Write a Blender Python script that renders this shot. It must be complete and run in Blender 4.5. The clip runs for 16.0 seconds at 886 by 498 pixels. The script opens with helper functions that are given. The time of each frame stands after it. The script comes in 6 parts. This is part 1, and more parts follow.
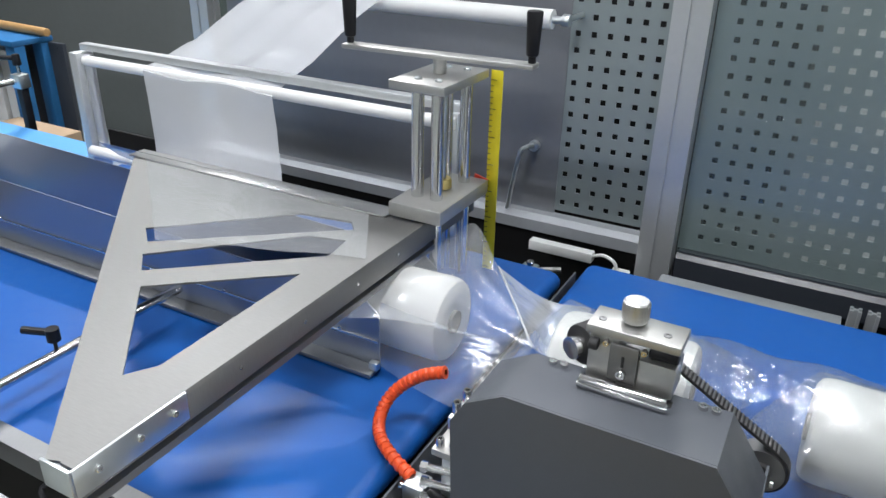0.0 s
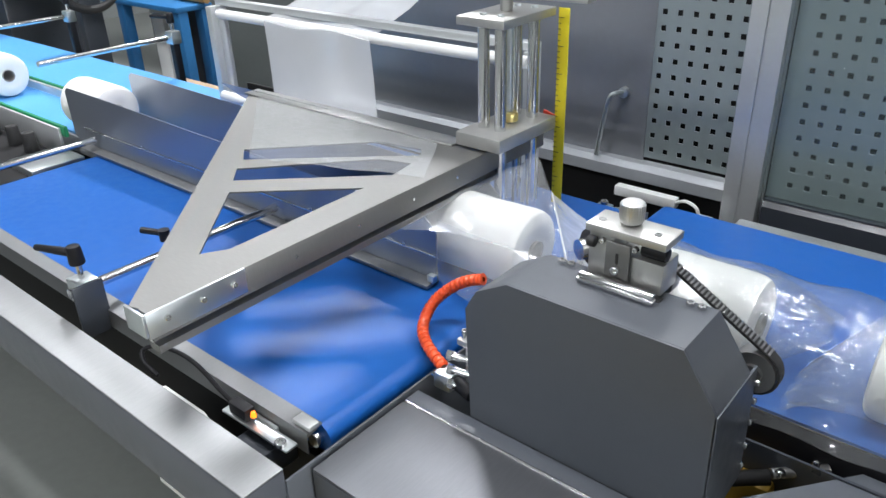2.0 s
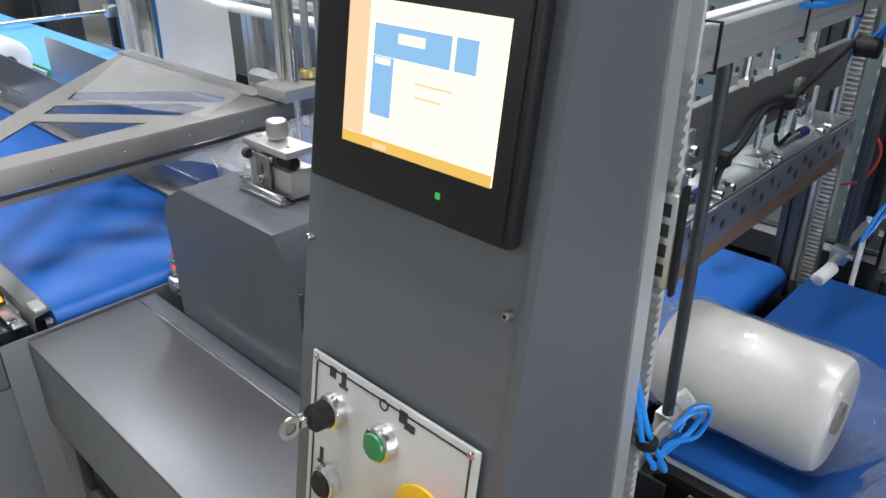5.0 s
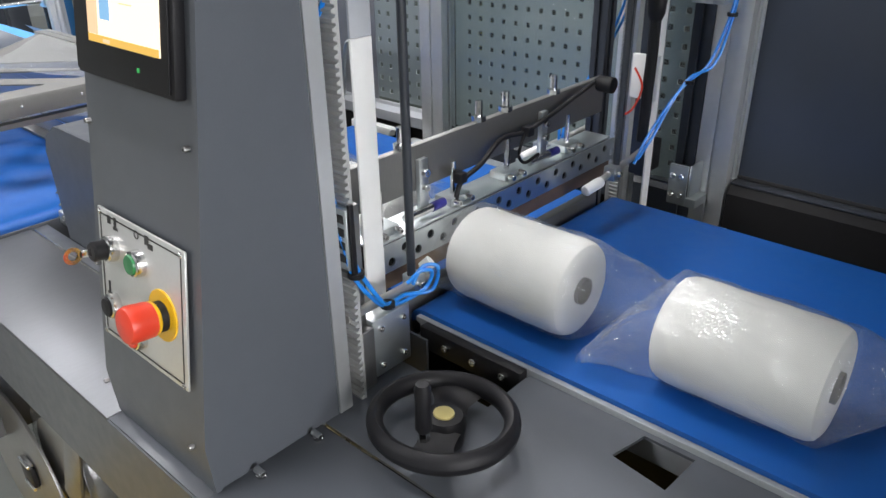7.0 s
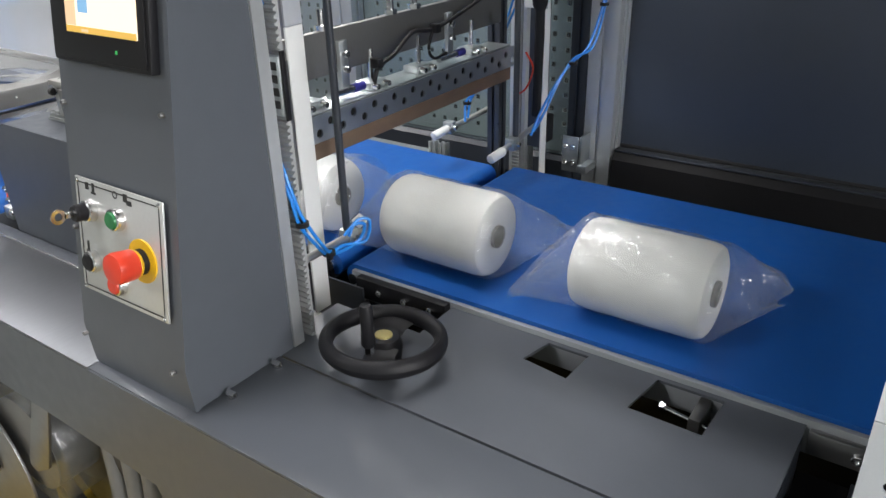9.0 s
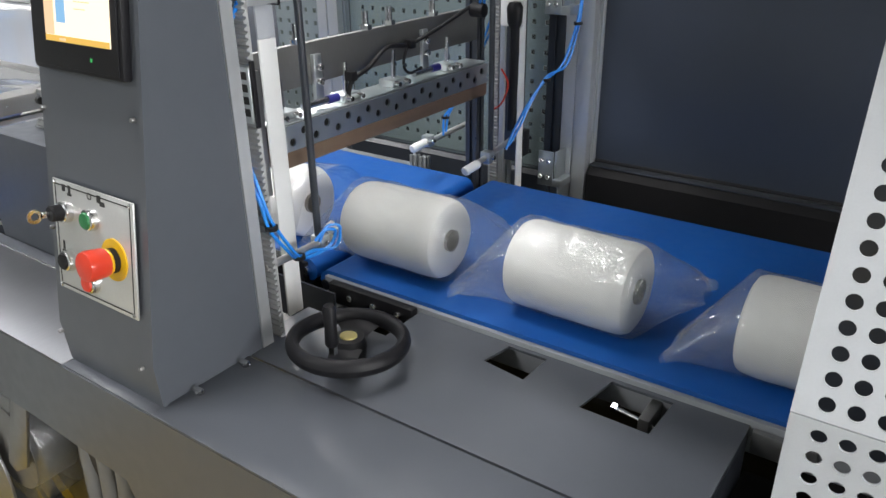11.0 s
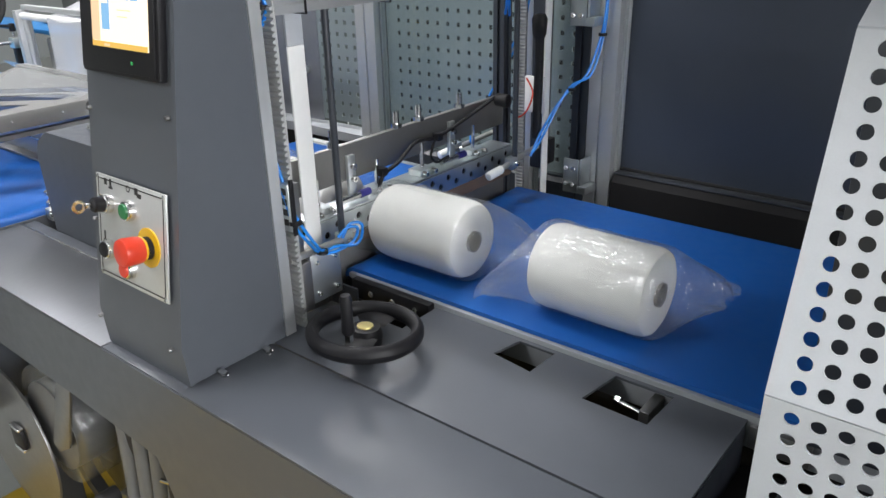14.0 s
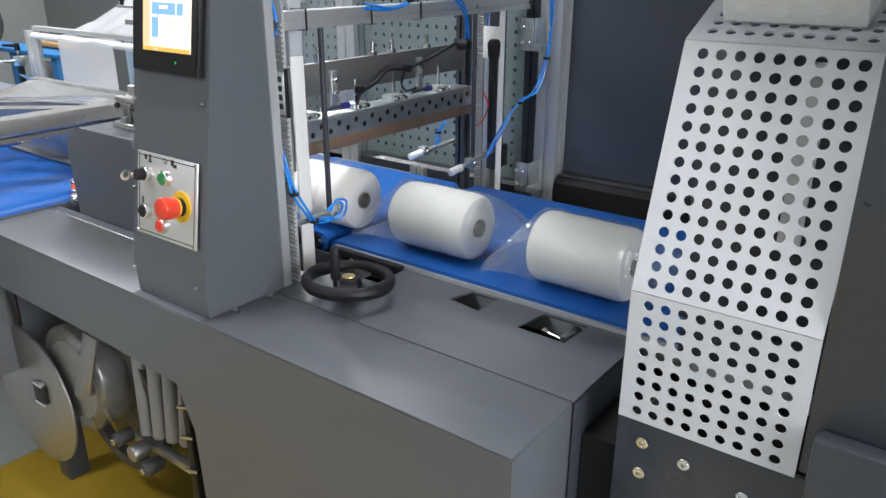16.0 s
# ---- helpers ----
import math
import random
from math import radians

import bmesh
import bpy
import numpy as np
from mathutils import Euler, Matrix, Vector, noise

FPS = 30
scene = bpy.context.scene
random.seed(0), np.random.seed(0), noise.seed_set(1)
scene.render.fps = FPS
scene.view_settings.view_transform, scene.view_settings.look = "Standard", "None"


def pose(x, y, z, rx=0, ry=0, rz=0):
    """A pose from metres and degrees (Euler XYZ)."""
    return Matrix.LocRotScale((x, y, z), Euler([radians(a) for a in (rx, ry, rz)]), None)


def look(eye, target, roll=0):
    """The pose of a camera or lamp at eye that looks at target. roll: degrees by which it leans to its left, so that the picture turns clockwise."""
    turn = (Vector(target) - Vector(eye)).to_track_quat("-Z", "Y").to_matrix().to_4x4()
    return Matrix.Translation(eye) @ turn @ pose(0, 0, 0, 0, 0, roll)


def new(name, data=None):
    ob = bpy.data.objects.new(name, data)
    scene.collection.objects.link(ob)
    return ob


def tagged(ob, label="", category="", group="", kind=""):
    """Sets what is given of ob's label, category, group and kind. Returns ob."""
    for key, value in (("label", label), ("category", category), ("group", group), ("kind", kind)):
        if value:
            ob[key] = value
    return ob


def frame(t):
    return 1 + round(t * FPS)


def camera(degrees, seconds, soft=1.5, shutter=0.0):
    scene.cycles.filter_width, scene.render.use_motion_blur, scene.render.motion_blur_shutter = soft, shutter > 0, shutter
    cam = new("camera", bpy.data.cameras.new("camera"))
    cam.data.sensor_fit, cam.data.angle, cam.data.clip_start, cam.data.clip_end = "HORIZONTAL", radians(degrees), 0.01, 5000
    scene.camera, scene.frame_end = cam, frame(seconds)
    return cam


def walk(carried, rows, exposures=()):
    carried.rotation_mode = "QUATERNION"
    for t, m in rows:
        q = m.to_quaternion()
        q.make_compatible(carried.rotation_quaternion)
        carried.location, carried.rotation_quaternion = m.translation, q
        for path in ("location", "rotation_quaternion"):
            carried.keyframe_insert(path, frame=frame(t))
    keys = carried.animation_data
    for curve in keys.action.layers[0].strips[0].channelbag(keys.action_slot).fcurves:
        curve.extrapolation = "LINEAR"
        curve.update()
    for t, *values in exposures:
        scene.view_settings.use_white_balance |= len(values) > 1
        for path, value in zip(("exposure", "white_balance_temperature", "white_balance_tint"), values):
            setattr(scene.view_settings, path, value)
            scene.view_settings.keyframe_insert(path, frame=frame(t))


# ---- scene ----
cam = camera(61.0, 16.0)
PATH = [
    (0, (-0.45, -0.416, 1.545), (-1.295, 1.176, 0.679), 1.3),
    (0.5, (-0.425, -0.422, 1.538), (-1.384, 1.103, 0.67), -0.8),
    (1, (-0.435, -0.463, 1.525), (-1.433, 1.029, 0.643), -2.4),
    (1.5, (-0.395, -0.482, 1.521), (-1.413, 0.979, 0.611), -2.7),
    (2, (-0.257, -0.44, 1.51), (-1.41, 0.909, 0.588), -1.8),
    (2.5, (-0.16, -0.428, 1.512), (-1.352, 0.88, 0.58), -2.8),
    (3, (-0.122, -0.407, 1.506), (-1.293, 0.916, 0.569), -2.2),
    (3.2, (-0.112, -0.391, 1.503), (-1.279, 0.937, 0.569), -1.7),
    (5.3, (0.277, -0.259, 1.453), (-0.959, 1.035, 0.56), -0.0),
    (5.5, (0.303, -0.269, 1.451), (-0.894, 1.059, 0.554), 0.6),
    (6, (0.367, -0.285, 1.447), (-0.762, 1.098, 0.546), -0.5),
    (6.5, (0.479, -0.281, 1.441), (-0.682, 1.07, 0.531), -0.4),
    (7, (0.587, -0.278, 1.439), (-0.615, 1.04, 0.535), -1.0),
    (7.5, (0.623, -0.311, 1.443), (-0.579, 1.028, 0.57), -1.1),
    (8, (0.635, -0.376, 1.439), (-0.492, 1.022, 0.56), -1.2),
    (8.5, (0.661, -0.429, 1.435), (-0.388, 1.019, 0.537), -1.0),
    (9, (0.698, -0.438, 1.445), (-0.337, 1.025, 0.557), -1.5),
    (9.2, (0.714, -0.43, 1.445), (-0.328, 1.031, 0.561), -1.3),
    (11.5, (0.77, -0.45, 1.443), (-0.277, 1.037, 0.609), -0.7),
    (12, (0.779, -0.454, 1.447), (-0.272, 1.038, 0.626), -0.7),
    (12.5, (0.787, -0.46, 1.45), (-0.272, 1.042, 0.66), -0.8),
    (13, (0.81, -0.46, 1.452), (-0.274, 1.033, 0.681), -0.9),
    (13.5, (0.833, -0.453, 1.443), (-0.309, 0.987, 0.654), -1.2),
    (14, (0.837, -0.465, 1.439), (-0.317, 0.958, 0.636), -1.3),
    (14.5, (0.848, -0.54, 1.441), (-0.272, 0.928, 0.672), -0.6),
    (15, (0.881, -0.628, 1.431), (-0.155, 0.906, 0.673), -0.4),
    (15.5, (0.938, -0.675, 1.448), (-0.096, 0.866, 0.703), 0.3),
    (16, (1.041, -0.714, 1.443), (-0.07, 0.785, 0.724), 0.3),
]
walk(cam, [(t, look(eye, target, roll)) for t, eye, target, roll in PATH], exposures=[(0.0, -0.28, 6500, 9), (2.0, -0.10, 6500, 9), (3.2, 0.03, 6500, 9), (5.3, -0.06, 6700, 11), (6.5, 0.02, 6750, 11), (9.2, -0.02, 6800, 10), (13.0, -0.02, 6750, 10), (16.0, 0.14, 6600, 10)])

# ---------------------------------------------------------------- world and light
world = bpy.data.worlds.new("hall_air")
scene.world = world
world.use_nodes = True
world.node_tree.nodes["Background"].inputs[0].default_value = (0.70, 0.73, 0.78, 1)
world.node_tree.nodes["Background"].inputs[1].default_value = 0.05
# x, y, watts of assumed hall lamps; warm beyond the outfeed to cream rolls
LAMPS = [(-3.9, 3.0, 195), (-1.6, 3.6, 90), (1.4, 2.8, 40), (-3.9, 0.3, 80), (-0.5, 1.75, 26), (-0.6, -0.2, 72), (4.6, 0.9, 10), (4.4, -1.6, 30), (-2.4, -4.3, 150)]
# watts of the added east window that lights faces turned to +x
ADDED_WINDOW_WATTS = 300
CEIL = 4.4

# ---------------------------------------------------------------- materials
def mat(name, color, rough=0.5, metal=0.0, grain=0.0, scale=40.0, bump=0.0, dirt=0.0, stretch=None, emit=0.0, spec=0.5, bump_scale=None):
    m = bpy.data.materials.new(name)
    m.use_nodes = True
    nt = m.node_tree
    b = nt.nodes["Principled BSDF"]
    b.inputs["Roughness"].default_value = rough
    b.inputs["Metallic"].default_value = metal
    b.inputs["Specular IOR Level"].default_value = spec
    b.inputs["Base Color"].default_value = (*color, 1)
    if emit:
        b.inputs["Emission Color"].default_value = (*color, 1)
        b.inputs["Emission Strength"].default_value = emit
    if grain or bump or dirt:
        tc = nt.nodes.new("ShaderNodeTexCoord")
        mp = nt.nodes.new("ShaderNodeMapping")
        nt.links.new(tc.outputs["Object"], mp.inputs[0])
        mp.inputs["Scale"].default_value = stretch or (1, 1, 1)
        n1 = nt.nodes.new("ShaderNodeTexNoise")
        n1.inputs["Scale"].default_value = scale
        n1.inputs["Detail"].default_value = 4
        nt.links.new(mp.outputs[0], n1.inputs["Vector"])
        n2 = nt.nodes.new("ShaderNodeTexNoise")
        n2.inputs["Scale"].default_value = max(scale * 0.06, 2.5)
        n2.inputs["Detail"].default_value = 5
        nt.links.new(tc.outputs["Object"], n2.inputs["Vector"])
        mul = nt.nodes.new("ShaderNodeMath")
        mul.operation = "MULTIPLY_ADD"
        nt.links.new(n1.outputs["Fac"], mul.inputs[0])
        mul.inputs[1].default_value = grain * 2
        mul.inputs[2].default_value = 1 - grain
        mu2 = nt.nodes.new("ShaderNodeMath")
        mu2.operation = "MULTIPLY_ADD"
        nt.links.new(n2.outputs["Fac"], mu2.inputs[0])
        mu2.inputs[1].default_value = dirt * 2
        mu2.inputs[2].default_value = 1 - dirt
        pr = nt.nodes.new("ShaderNodeMath")
        pr.operation = "MULTIPLY"
        nt.links.new(mul.outputs[0], pr.inputs[0])
        nt.links.new(mu2.outputs[0], pr.inputs[1])
        sc = nt.nodes.new("ShaderNodeVectorMath")
        sc.operation = "SCALE"
        sc.inputs[0].default_value = color
        nt.links.new(pr.outputs[0], sc.inputs["Scale"])
        nt.links.new(sc.outputs[0], b.inputs["Base Color"])
        rr = nt.nodes.new("ShaderNodeMath")
        rr.operation = "MULTIPLY_ADD"
        nt.links.new(n2.outputs["Fac"], rr.inputs[0])
        rr.inputs[1].default_value = 0.22
        rr.inputs[2].default_value = rough - 0.11
        nt.links.new(rr.outputs[0], b.inputs["Roughness"])
        if bump:
            bp = nt.nodes.new("ShaderNodeBump")
            bp.inputs["Strength"].default_value = bump
            bp.inputs["Distance"].default_value = 0.002
            if bump_scale:
                n3 = nt.nodes.new("ShaderNodeTexVoronoi")
                n3.inputs["Scale"].default_value = bump_scale
                nt.links.new(tc.outputs["Object"], n3.inputs["Vector"])
                nt.links.new(n3.outputs["Distance"], bp.inputs["Height"])
            else:
                nt.links.new(n1.outputs["Fac"], bp.inputs["Height"])
            nt.links.new(bp.outputs[0], b.inputs["Normal"])
    return m


def film_mat(name, milk, tint=(0.9, 0.93, 0.95), rough=0.12, wrinkle=0.5, scale=18.0, gloss=0.7, vary=0.6):
    """Thin clear plastic: mostly see-through, a milky share, and gloss by Fresnel."""
    m = bpy.data.materials.new(name)
    m.use_nodes = True
    nt = m.node_tree
    nt.nodes.remove(nt.nodes["Principled BSDF"])
    out = nt.nodes["Material Output"]
    tr = nt.nodes.new("ShaderNodeBsdfTransparent")
    tr.inputs[0].default_value = (0.97, 0.98, 0.98, 1)
    df = nt.nodes.new("ShaderNodeBsdfDiffuse")
    df.inputs[0].default_value = (*tint, 1)
    gl = nt.nodes.new("ShaderNodeBsdfGlossy")
    gl.inputs["Roughness"].default_value = rough
    tc = nt.nodes.new("ShaderNodeTexCoord")
    mp = nt.nodes.new("ShaderNodeMapping")
    mp.inputs["Scale"].default_value = (1.0, 2.2, 2.2)
    mp.inputs["Rotation"].default_value = (0.3, 0.5, 0.6)
    nt.links.new(tc.outputs["Object"], mp.inputs[0])
    nz = nt.nodes.new("ShaderNodeTexNoise")
    nz.inputs["Scale"].default_value = scale
    nz.inputs["Detail"].default_value = 3
    nz.inputs["Distortion"].default_value = 0.8
    nt.links.new(mp.outputs[0], nz.inputs["Vector"])
    bp = nt.nodes.new("ShaderNodeBump")
    bp.inputs["Strength"].default_value = wrinkle
    bp.inputs["Distance"].default_value = 0.01
    nt.links.new(nz.outputs["Fac"], bp.inputs["Height"])
    nt.links.new(bp.outputs[0], gl.inputs["Normal"])
    fr = nt.nodes.new("ShaderNodeLayerWeight")
    fr.inputs[0].default_value = 0.5
    nt.links.new(bp.outputs[0], fr.inputs["Normal"])
    pw = nt.nodes.new("ShaderNodeMath")
    pw.operation = "POWER"
    pw.inputs[1].default_value = 3.0
    nt.links.new(fr.outputs["Facing"], pw.inputs[0])
    half = nt.nodes.new("ShaderNodeMath")
    half.operation = "MULTIPLY_ADD"
    half.inputs[1].default_value = 0.40 * gloss
    half.inputs[2].default_value = 0.09 * gloss
    half.use_clamp = True
    nt.links.new(pw.outputs[0], half.inputs[0])
    ma = nt.nodes.new("ShaderNodeMath")
    ma.operation = "MULTIPLY_ADD"
    nt.links.new(nz.outputs["Fac"], ma.inputs[0])
    ma.inputs[1].default_value = milk * 2 * vary
    ma.inputs[2].default_value = milk * (1 - vary)
    m1 = nt.nodes.new("ShaderNodeMixShader")
    nt.links.new(ma.outputs[0], m1.inputs[0])
    nt.links.new(tr.outputs[0], m1.inputs[1])
    nt.links.new(df.outputs[0], m1.inputs[2])
    m2 = nt.nodes.new("ShaderNodeMixShader")
    nt.links.new(half.outputs[0], m2.inputs[0])
    nt.links.new(m1.outputs[0], m2.inputs[1])
    nt.links.new(gl.outputs[0], m2.inputs[2])
    nt.links.new(m2.outputs[0], out.inputs[0])
    return m


STEEL = mat("brushed_steel", (0.255, 0.253, 0.247), 0.55, 1.0, 0.10, 60, 0.06, 0.10, (1, 12, 1))
STEEL2 = mat("brushed_steel_long", (0.28, 0.285, 0.29), 0.52, 1.0, 0.10, 60, 0.05, 0.10, (12, 1, 1))
STEELC = mat("scuffed_steel_cover", (0.165, 0.172, 0.185), 0.46, 0.75, 0.10, 50, 0.04, 0.12, (12, 1, 1))
CHROME = mat("bright_steel", (0.72, 0.72, 0.72), 0.18, 1.0, 0.04, 60, 0.0, 0.06)
ZINC = mat("zinc_plate", (0.62, 0.66, 0.67), 0.38, 1.0, 0.12, 30, 0.04, 0.12)
DARKZ = mat("dull_steel", (0.28, 0.28, 0.28), 0.4, 0.9, 0.1, 60, 0.04, 0.12)
ALU = mat("anodised_aluminium", (0.66, 0.68, 0.69), 0.42, 0.75, 0.04, 80, 0.03, 0.06)
BLOCK = mat("machined_aluminium", (0.50, 0.50, 0.48), 0.40, 0.8, 0.06, 90, 0.05, 0.08)
GREY = mat("grey_powder_coat", (0.086, 0.095, 0.110), 0.38, 0.0, 0.06, 700, 0.06, 0.06, spec=0.42)
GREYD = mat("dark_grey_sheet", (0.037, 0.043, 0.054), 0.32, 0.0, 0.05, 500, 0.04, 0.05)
PANELD = mat("smooth_dark_panel", (0.044, 0.054, 0.074), 0.33, 0.0, 0.03, 40, 0.0, 0.10)
GUIDE = mat("blue_grey_steel_sheet", (0.34, 0.37, 0.42), 0.36, 0.80, 0.04, 60, 0.02, 0.04, (12, 1, 1))
SHEET = mat("rear_sheet_metal", (0.27, 0.28, 0.30), 0.42, 0.55, 0.05, 50, 0.03, 0.12)
PANEL = mat("perforated_rear_sheet", (0.31, 0.36, 0.365), 0.40, 0.35, 0.05, 50, 0.03, 0.10)
BELT = mat("blue_belt", (0.006, 0.098, 0.39), 0.43, 0.0, 0.06, 900, 0.08, 0.06, spec=0.45)
BELTL = mat("light_blue_belt", (0.09, 0.34, 0.72), 0.5, 0.0, 0.05, 900, 0.08, 0.06)
PAPER = mat("tissue_paper", (0.86, 0.85, 0.82), 0.95, 0.0, 0.03, 220, 0.16, 0.04, bump_scale=420, spec=0.1)
GREYCARD = mat("grey_card", (0.34, 0.32, 0.30), 0.85, 0.0, 0.08, 60, 0.15, 0.12)
KRAFT = mat("brown_card", (0.40, 0.29, 0.19), 0.85, 0.0, 0.08, 60, 0.15, 0.12)
BLACK = mat("black_plastic", (0.009, 0.009, 0.011), 0.50, 0.0, 0.10, 120, 0.05, 0.15, spec=0.28)
RUBBER = mat("black_rubber", (0.022, 0.022, 0.023), 0.6, 0.0, 0.12, 150, 0.08, 0.15)
# serves black parts and the shade put into gaps and openings
DARK = mat("machine_and_shade_black", (0.011, 0.011, 0.012), 0.7, 0.0, 0.15, 40, 0.05, 0.2, spec=0.25)
SATIN = mat("satin_steel", (0.58, 0.58, 0.57), 0.34, 1.0, 0.05, 60, 0.02, 0.08)
ROLLER = mat("worn_rubber_roller", (0.17, 0.175, 0.18), 0.5, 0.0, 0.08, 60, 0.04, 0.15)
WHITEP = mat("white_plastic", (0.80, 0.81, 0.80), 0.45, 0.0, 0.03, 60, 0.02, 0.06)
RACK = mat("grey_toothed_rack", (0.36, 0.37, 0.37), 0.5, 0.0, 0.04, 60, 0.03, 0.08)
GUARD = mat("light_grey_guard_paint", (0.50, 0.525, 0.555), 0.42, 0.0, 0.04, 500, 0.05, 0.06)
RED = mat("red_plastic", (0.62, 0.045, 0.02), 0.32, 0.0, 0.04, 60, 0.02, 0.05)
ORANGE = mat("orange_hose_plastic", (0.78, 0.09, 0.02), 0.4, 0.0, 0.05, 60, 0.03, 0.08)
YELLOW = mat("yellow_enamel", (0.70, 0.42, 0.015), 0.4, 0.0, 0.04, 60, 0.02, 0.06)
RULE = mat("yellow_tape", (0.72, 0.60, 0.02), 0.42, 0.0, 0.04, 60, 0.02, 0.05)
MUSTARD = mat("mustard_casting", (0.34, 0.21, 0.02), 0.5, 0.0, 0.1, 60, 0.05, 0.15)
GREEN = mat("green_plastic", (0.015, 0.16, 0.05), 0.35, 0.0, 0.04, 60, 0.02, 0.05)
GREENR = mat("green_guide_rail", (0.01, 0.22, 0.09), 0.45, 0.0, 0.05, 60, 0.02, 0.06)
BLUEH = mat("blue_air_hose", (0.012, 0.25, 0.78), 0.32, 0.0, 0.04, 60, 0.02, 0.04)
BLUEP = mat("blue_bench_paint", (0.022, 0.14, 0.34), 0.42, 0.0, 0.06, 60, 0.03, 0.12)
COPPER = mat("brown_sealing_bar", (0.17, 0.115, 0.08), 0.5, 0.2, 0.12, 60, 0.05, 0.15)
BRASS = mat("brass_cap", (0.72, 0.60, 0.25), 0.35, 0.9, 0.05, 60, 0.02, 0.08)
WOOD = mat("light_wood", (0.42, 0.25, 0.10), 0.55, 0.0, 0.15, 30, 0.1, 0.1, (1, 8, 8))
PLATE = mat("etched_aluminium_plate", (0.60, 0.61, 0.60), 0.40, 0.6, 0.05, 300, 0.03, 0.06)
INK = mat("ink_and_slot_black", (0.02, 0.02, 0.02), 0.6)
CONCRETE = mat("grey_floor", (0.27, 0.285, 0.27), 0.5, 0.0, 0.08, 30, 0.05, 0.18)
YFLOOR = mat("yellow_floor_paint", (0.34, 0.225, 0.022), 0.42, 0.0, 0.08, 30, 0.05, 0.2)
WALLP = mat("hall_wall_paint", (0.27, 0.29, 0.285), 0.8, 0.0, 0.06, 8, 0.03, 0.15)
CEILP = mat("ceiling_paint", (0.34, 0.35, 0.345), 0.9, 0.0, 0.05, 8, 0.02, 0.1)
CURTAIN = mat("green_strip_curtain", (0.10, 0.125, 0.11), 0.4, 0.0, 0.1, 10, 0.05, 0.2)
LAMPG = mat("lamp_glow", (0.93, 0.97, 1.0), 0.5, emit=24.0)
# glow for the panes of the added window
GLOWPANE = mat("added_window_glow", (0.80, 0.90, 1.0), 0.5, emit=2.2)
SCREEN = mat("lit_screen", (1.0, 0.85, 0.66), 0.4, emit=1.45)
SCREENY = mat("lit_screen_footer", (1.0, 0.62, 0.12), 0.4, emit=0.9)
SCREENP = mat("lit_screen_tan", (0.95, 0.68, 0.42), 0.4, emit=1.05)
SCREENB = mat("lit_screen_blue", (0.26, 0.56, 0.90), 0.4, emit=1.0)
SCREENW = mat("lit_screen_white", (1.0, 0.95, 0.85), 0.4, emit=1.1)
RAILM = mat("dull_folded_aluminium", (0.36, 0.38, 0.40), 0.55, 0.4, 0.05, 60, 0.03, 0.10)
WALLD = mat("grey_green_cabinet_paint", (0.15, 0.165, 0.165), 0.6, 0.0, 0.05, 20, 0.03, 0.12)
PURPLE = mat("dark_blue_sleeve", (0.03, 0.03, 0.22), 0.4, 0.0, 0.04, 60, 0.02, 0.05)
LEDG = mat("green_led", (0.05, 0.9, 0.2), 0.4, emit=0.5)
for m_ in (SCREEN, SCREENY, SCREENP, SCREENB, SCREENW, LEDG):
    m_.node_tree.nodes["Principled BSDF"].inputs["Base Color"].default_value = (0.02, 0.02, 0.02, 1)
LEDO = mat("orange_led", (1.0, 0.22, 0.01), 0.4, emit=2.0)
WRAP = film_mat("clear_bag_film", 0.075, rough=0.10, wrinkle=0.6, scale=20, gloss=0.85)
REELF = film_mat("wound_film", 0.20, (0.30, 0.31, 0.31), 0.2, 0.3, 12, 0.8)
WEB = film_mat("milky_film_web", 0.58, (0.80, 0.82, 0.85), 0.22, 0.06, 4, 1.1, 0.06)
TRAYM = film_mat("milky_tray_plastic", 0.62, (0.86, 0.88, 0.88), 0.2, 0.4, 60, 0.8, 0.2)
CLEARF = film_mat("clear_film_web", 0.16, rough=0.16, wrinkle=0.35, scale=9, gloss=0.75, vary=0.35)
WEBC = film_mat("bright_film_flap", 0.38, (0.86, 0.88, 0.90), 0.12, 0.35, 12, 1.0)
POLY = film_mat("smoky_polycarbonate", 0.07, (0.30, 0.42, 0.42), 0.10, 0.0, 3, 0.30, 0.2)


# ---------------------------------------------------------------- mesh helpers
def bx(x0, x1, y0, y1, z0, z1, bevel=0.0015, m=None):
    bm = bmesh.new()
    bmesh.ops.create_cube(bm, size=1.0, matrix=Matrix.Translation(((x0 + x1) / 2, (y0 + y1) / 2, (z0 + z1) / 2)) @ Matrix.Diagonal((abs(x1 - x0), abs(y1 - y0), abs(z1 - z0), 1)))
    if bevel:
        w = min(bevel, abs(x1 - x0) / 3, abs(y1 - y0) / 3, abs(z1 - z0) / 3)
        bmesh.ops.bevel(bm, geom=bm.edges[:], offset=w, segments=2, affect="EDGES", profile=0.5)
    if m is not None:
        bmesh.ops.transform(bm, matrix=m, verts=bm.verts)
    return bm


def cyl(p0, p1, r, n=20, r2=None, bevel=0.0):
    p0, p1 = Vector(p0), Vector(p1)
    d = p1 - p0
    bm = bmesh.new()
    m = Matrix.Translation((p0 + p1) / 2) @ d.to_track_quat("Z", "Y").to_matrix().to_4x4()
    bmesh.ops.create_cone(bm, cap_ends=True, segments=n, radius1=r, radius2=r if r2 is None else r2, depth=d.length)
    if bevel:
        rim = [e for e in bm.edges if abs(e.verts[0].co.z - e.verts[1].co.z) < 1e-6]
        bmesh.ops.bevel(bm, geom=rim, offset=bevel, segments=2, affect="EDGES", profile=0.5)
    bmesh.ops.transform(bm, matrix=m, verts=bm.verts)
    return bm


